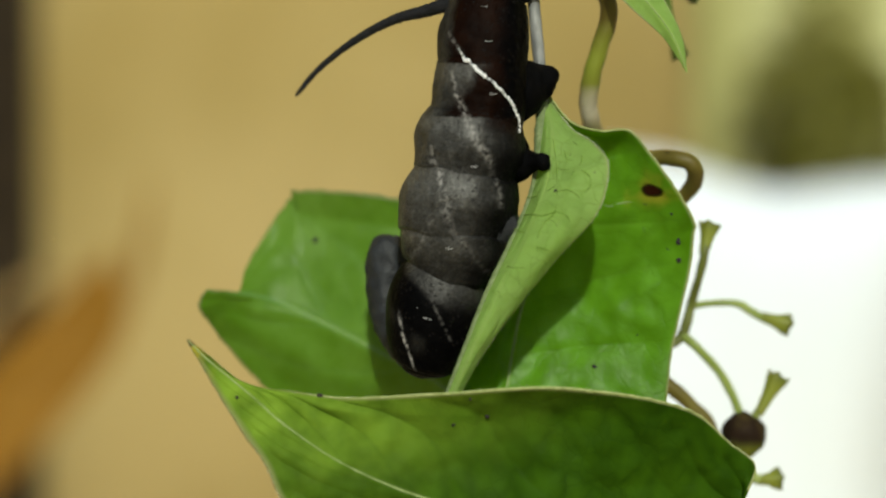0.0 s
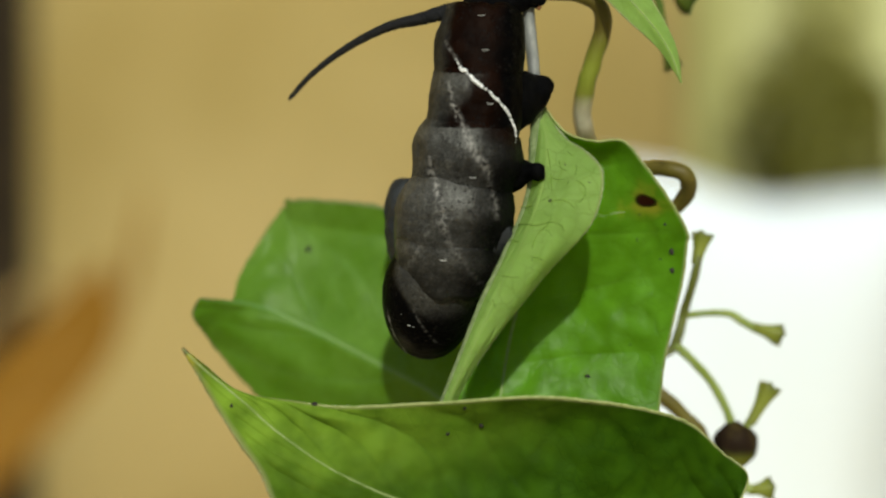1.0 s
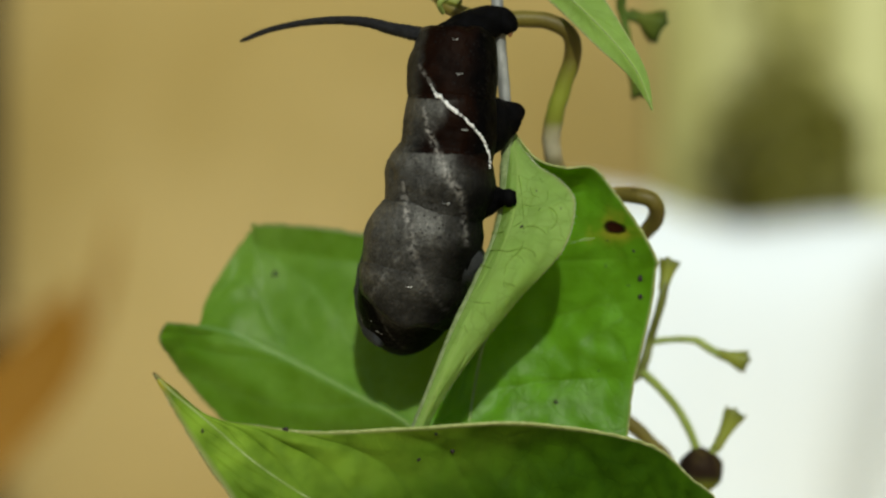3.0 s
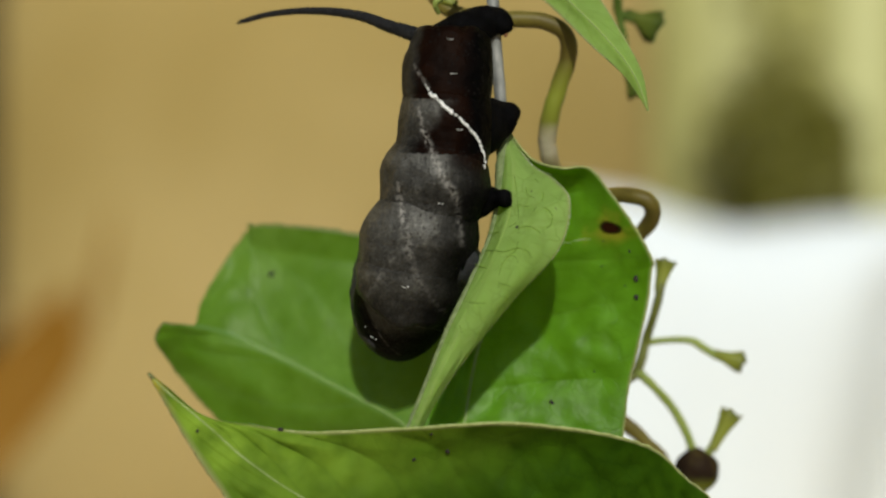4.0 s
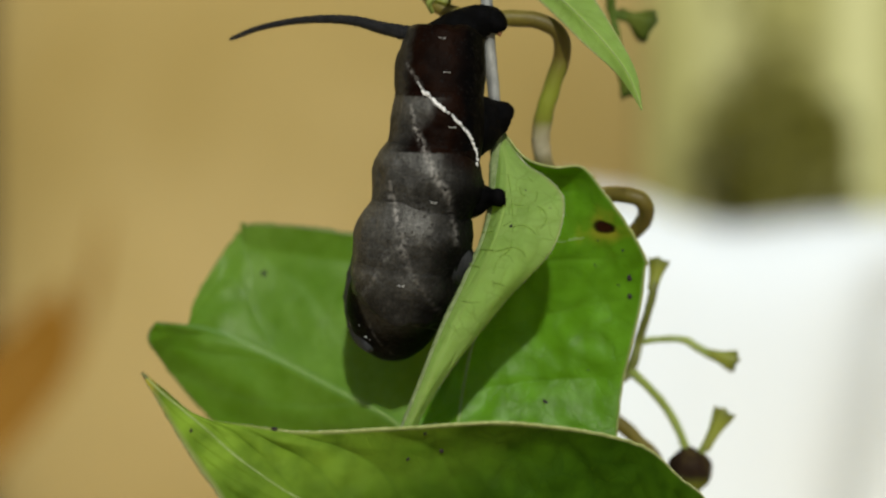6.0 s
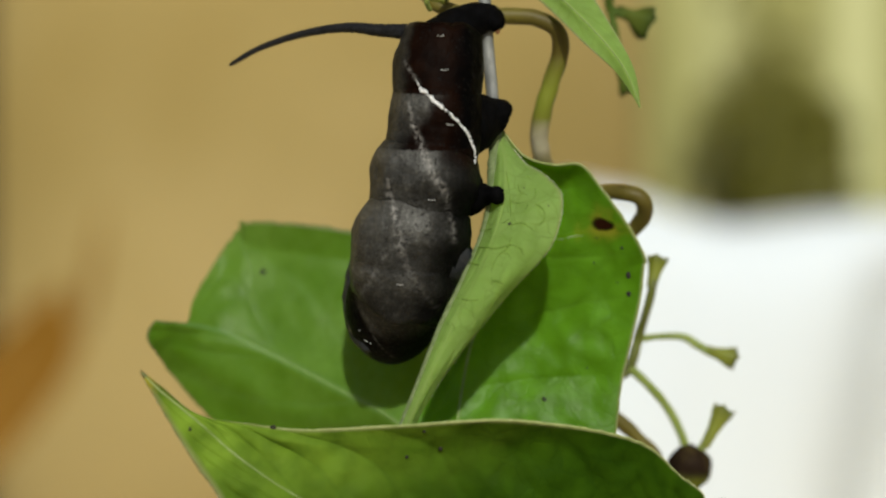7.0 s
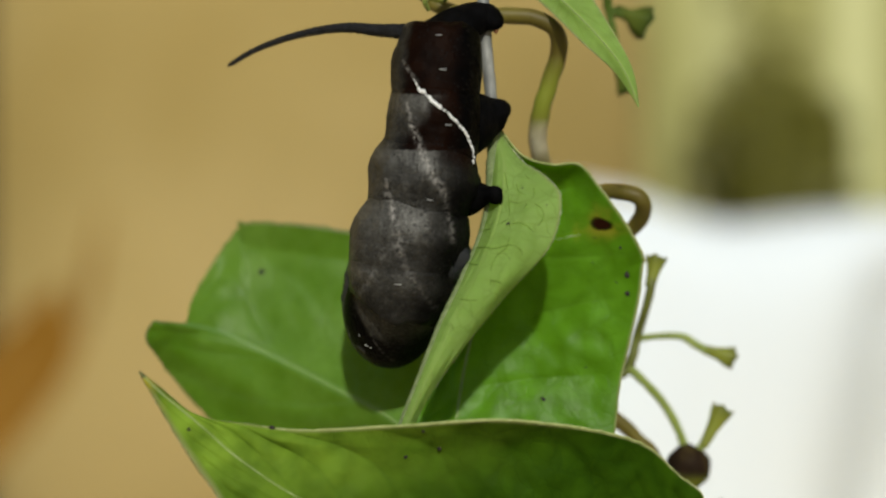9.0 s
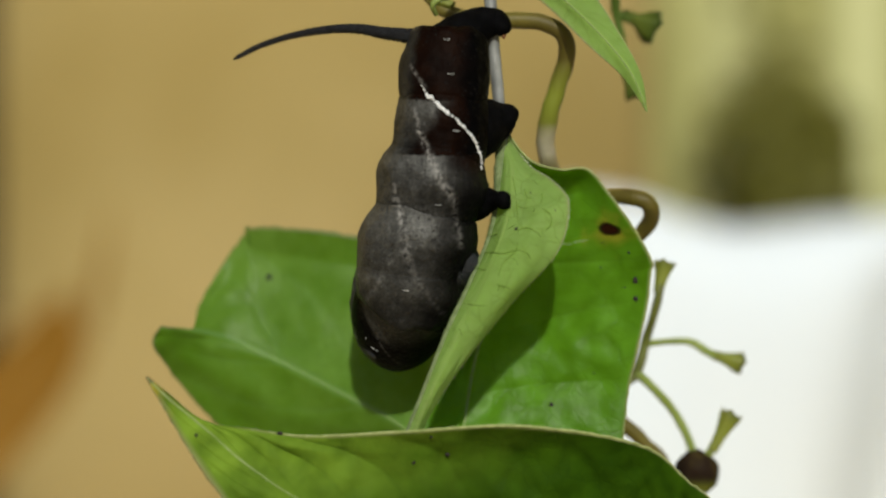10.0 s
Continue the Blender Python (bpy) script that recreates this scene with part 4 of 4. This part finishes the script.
# horn, clasper and prolegs
HORN_AT = pt(730, 62, -4)
horn_rows = [(745, 66, -4, 14.1), (722, 58, -4, 12.9), (680, 47, -3, 10.4), (630, 32, -1.5, 8.3), (575, 27, 0, 7.1), (520, 29, 1.5, 5.8), (465, 38, 3, 5.0), (425, 51, 4, 4.1), (412, 56, 4.5, 1.7)]
horn = part("horn", tube([pt(*r[:3]) for r in horn_rows], [r[3] * K for r in horn_rows], 24, 360, 0.28, 1.0, 5200.0), HORN, cat, "long curved rough black tail horn", HORN_AT)
strand("clasper", [(770, 85, -4, 40), (800, 68, -3, 40), (838, 44, -1.5, 33), (868, 38, -0.5, 28), (885, 48, -1, 22), (890, 58, -1, 8)], PROLEG, "black anal clasper gripping the stem", 28, 50, 0.10, cat)
strand("proleg", [(815, 224, -3, 66), (850, 218, -2, 54), (878, 210, -1.5, 38), (898, 204, -1.5, 26), (909, 203, -1.5, 16), (914, 204, -1.5, 4)], PROLEG, "stout black proleg gripping the stalk", 28, 50, 0.10, cat)
strand("proleg", [(795, 335, -3.5, 72), (822, 343, -3.5, 54), (846, 350, -4.5, 33), (863, 350, -5.2, 20), (875, 349, -6, 14), (884, 350, -6.4, 16), (892, 351, -6.5, 15), (898, 352, -6.5, 10), (900, 352, -6.5, 3)], PROLEG, "dark tapering proleg", 28, 50, 0.24, cat)
strand("proleg", [(780, 465, -3, 66), (803, 464, -5, 46), (822, 463, -5.5, 36), (834, 462, -6, 25), (841, 461, -6, 15), (845, 461, -6, 5)], BLUE_BLACK, "blue-black proleg", 28, 50, 0.14, cat)
part("foot_pad", blob(pt(889, 57, -1.2), (4.5 * K, 6 * K, 8 * K), 0.1), PALE_EDGE, cat, "small orange foot pad")


near_skin = []
for ob in rings:
    for v in ob.data.vertices:
        p = v.co + ob.location + cat.location
        if p.y < -0.004:
            near_skin.append((*view_at(p), p.y))
near_skin = np.array(near_skin)


def on_skin(u, v, lift=0.0):
    """A place on the near side of the body."""
    d = np.hypot(near_skin[:, 0] - u, near_skin[:, 1] - v)
    pick = np.argsort(d)[:5]
    y = float(near_skin[pick, 2].min())
    return pt(u, v, y * 1e3) - Vector((0, lift, 0))


def stripe_bar():
    """The white line: a row of small uneven scales."""
    rng = random.Random(5)
    line = [Vector((745, 146, 0)), Vector((758, 165, 0)), Vector((782, 187, 0)), Vector((815, 215, 0)), Vector((838, 245, 0)), Vector((849, 270, 0)), Vector((851, 294, 0))]
    bm = bmesh.new()
    for i in range(120):
        s = (i + rng.random() * 0.7) / 120
        p = spline(line, s)
        q = spline(line, min(1, s + 0.02)) - spline(line, max(0, s - 0.02))
        q.normalize()
        thin = 0.42 + 0.72 * smooth_step(0.04, 0.2, s) * (1 - 0.68 * smooth_step(0.4, 0.85, s))
        if rng.random() < 0.12 or math.sin(i * 1.05) > 0.86:
            continue
        a = rng.uniform(1.3, 3.2) * thin
        c = on_skin(p.x + rng.uniform(-2.2, 2.2) * thin, p.y + rng.uniform(-1.5, 1.5), 0.00003)
        tmp = blob(c, (a * 1.2 * K, 1.6 * K, a * 0.85 * K), math.atan2(q.y, q.x), 0.3, 3000, 6, 8)
        me = bpy.data.meshes.new("tmp")
        tmp.to_mesh(me)
        tmp.free()
        bm.from_mesh(me)
        bpy.data.meshes.remove(me)
    return part("white_line", bm, WHITE_MARK, rings[1], "broken white slanting line of scales")


def hooks(tip, count, parent):
    """Tiny glossy hooks in a ring at the end of a proleg."""
    rng = random.Random(8)
    verts, faces = [], []
    c = pt(*tip)
    for k in range(count):
        a = 2 * math.pi * k / count
        p = c + Vector((rng.uniform(-1, 2), 0, 0)) * K + Vector((0, math.cos(a), math.sin(a))) * 10 * K
        q = p + Vector((6, -2 + 2 * math.cos(a), 3 * math.sin(a))) * K
        n = len(verts)
        verts += [p + Vector((0, 0, 2)) * K, p + Vector((0, -2, -1)) * K, p + Vector((0, 2, -1)) * K, q]
        faces += [(n, n + 1, n + 3), (n + 1, n + 2, n + 3), (n + 2, n, n + 3)]
    return tagged(part("foot_hooks", (verts, faces, {}), PROLEG, parent, "tiny black hooks of a foot", smooth=False), kind="stuff")


hooks((893, 351, -6.5), 18, cat)
stripe_bar()


def spiracle(u, v, ring, size=1.0):
    bm = bmesh.new()
    for du, dv, a in ((-5, -1.0, 1.3), (-1.5, 0, 1.6), (3, 0.2, 1.8), (6, -0.6, 1.1)):
        tmp = blob(on_skin(u + du * size, v + dv, 0.00012), (a * size * K, 1.0 * K, 0.8 * size * K), 0, 0.2, 3000, 6, 8)
        me = bpy.data.meshes.new("tmp")
        tmp.to_mesh(me)
        tmp.free()
        bm.from_mesh(me)
        bpy.data.meshes.remove(me)
    return part("spiracle", bm, WHITE_MARK, ring, "tiny white breathing-pore mark")


for u, v, k in ((789, 68, 0), (796, 129, 0), (806, 227, 1), (773, 359, 2), (713, 507, 4)):
    spiracle(u, v, rings[k], 0.85)


def thorax_marks():
    """Two tiny white pore marks on the eye patch."""
    skin = [p.co + THORAX_AT for p in thorax.data.vertices if p.co.y < 0]
    for u, v, a in ((677, 621, 0.7), (681, 622, 1.2), (686, 624, 1.0), (664, 606, 0.6)):
        near = min(skin, key=lambda p: (view_at(p)[0] - u) ** 2 + (view_at(p)[1] - v) ** 2)
        part("spiracle", blob(near - Vector((0, 0.00006, 0)), (a * 1.3 * K, 1.0 * K, 0.8 * a * K), 0, 0.2, 3000, 6, 8), WHITE_MARK, thorax, "tiny white breathing-pore mark")


thorax_marks()


# ---- movement ----
def motions():
    # the vine and the caterpillar on it swing together about the hanging stem
    sway = [(0.0, -1.56), (0.5, -1.31), (1.0, -1.13), (1.5, -0.85), (2.0, -0.79), (2.5, -0.36), (3.0, 0.09), (4.5, -0.22), (5.0,
            0.00), (5.5, 0.09), (7.0, -0.10), (7.5, -0.20), (8.0, -0.02), (8.5, -0.16), (9.0, -0.05), (9.5, 0.09), (10.0, 0.01)]
    for thing in (vine, cat):
        x, y, z = thing.location
        walk(thing, [(t, pose(x, y, z, 0, 0, a)) for t, a in sway])

    def moved(ob, rows):
        x, y, z = ob.location
        walk(ob, [(t, pose(x + du * K, y + dy * 1e-3, z - dv * K, nod, turn, 0) @ pose(0, 0, 0, 0, 0, roll))
                  for t, du, dv, dy, turn, roll, nod in [(*q, 0)[:7] for q in rows]])

    # rings: the body shortens and bends a little; right and down in view steps
    creep = [[(0.0, -2, 7), (0.5, 0, 8), (1.0, 0, 5), (2.0, 1, 2), (3.0, 2, 1), (5.0, 0, 0), (8.0, -1, -1), (10.0, -1, -2)],
             [(0.0, -4, 2), (0.5, -3, 3), (1.0, -2, 2), (2.0, 1, 2), (3.0, 2, 2), (5.0, 0, 0), (8.0, -2, -2), (10.0, -2, 0)],
             [(0.0, -5, -2), (0.5, -2, -1), (1.0, 0, 0), (2.0, 2, 0), (3.0, 2, 0), (5.0, 0, 0), (8.0, -3, -1), (10.0, -2, -1)],
             [(0.0, 1, -4), (0.5, 4, -2), (1.0, 3, -1), (2.0, 4, 1), (3.0, -1, 0), (5.0, 0, 0), (8.0, -1, 0), (10.0, -1, 0)],
             [(0.0, 8, -6), (0.5, 10, -4), (1.0, 7, -2), (2.0, 5, 1), (3.0, -4, 0), (5.0, 0, 0), (8.0, 1, 0), (10.0, 0, 1)]]
    for ring, steps in zip(rings, creep):
        moved(ring, [(t, du, dv, 0, 0, 0) for t, du, dv in steps])
    # horn: swings up and sinks again
    moved(horn, [(t, 0, 7 * max(0, 1 - t / 3), 0, -a, 0) for t, a in ((0.0, 30.5), (0.5, 30.8), (1.0, 29.2), (1.5, 25.6), (2.0, 18.7), (2.5, 11.2), (3.0, 2.8),
                                               (3.7, -2.9), (4.5, -3.1), (5.0, 0.0), (5.5, -0.3), (6.2, 4.5), (7.0, 11.2), (7.5, 13.8), (8.0, 14.1),
                                               (8.5, 13.3), (9.0, 11.4), (9.5, 8.8), (10.0, 7.6))])
    # front end: draws itself back up into the body
    moved(thorax, [(0.0, 0, 0, 0.0, 0, 0, 0), (0.3, 6, -13, 0.4, 0, -3, 11), (0.5, 10, -20, 0.8, -1, -6, 20), (1.0, 2, -42, 2.2, -3, -18, 31), (1.5, 2, -53, 3.2, -4, -23, 39), (2.0, 6, -53, 3.8, -4, -26, 43),
                   (2.5, 10, -66, 4.0, -5, -29, 45), (3.0, 10, -83, 4.0, -5, -30, 45), (4.5, 10, -69, 4.0, -5, -32, 45), (5.0, 10, -71, 4.0, -5, -32, 45), (5.5, 10, -74, 4.0, -5, -32, 45),
                   (7.0, 10, -63, 4.0, -5, -29, 45), (8.0, 10, -57, 4.0, -5, -27, 45), (9.0, 10, -56, 4.0, -5, -27, 45), (9.5, 10, -57, 4.0, -5, -28, 45), (10.0, 10, -60, 4.0, -5, -29, 45)])
    moved(head, [(0.0, 4, 0, 0, 0, 0), (0.3, 26, -69, 0, 0, 0), (0.6, 35, -98, 0, 0, 0), (0.9, 43, -117, 0, 0, 0), (1.0, 50, -118, 0, 0, 0), (1.2, 62, -112, 0, 8, 0),
                 (1.5, 66, -108, -1, 16, 0), (2.0, 55, -106, -1, 22, 0), (3.0, 50, -116, -1, 25, 0), (5.0, 51, -110, -1, 25, 0), (8.0, 51, -100, -1, 25, 0), (10.0, 53, -100, -1, 25, 0)])


motions()
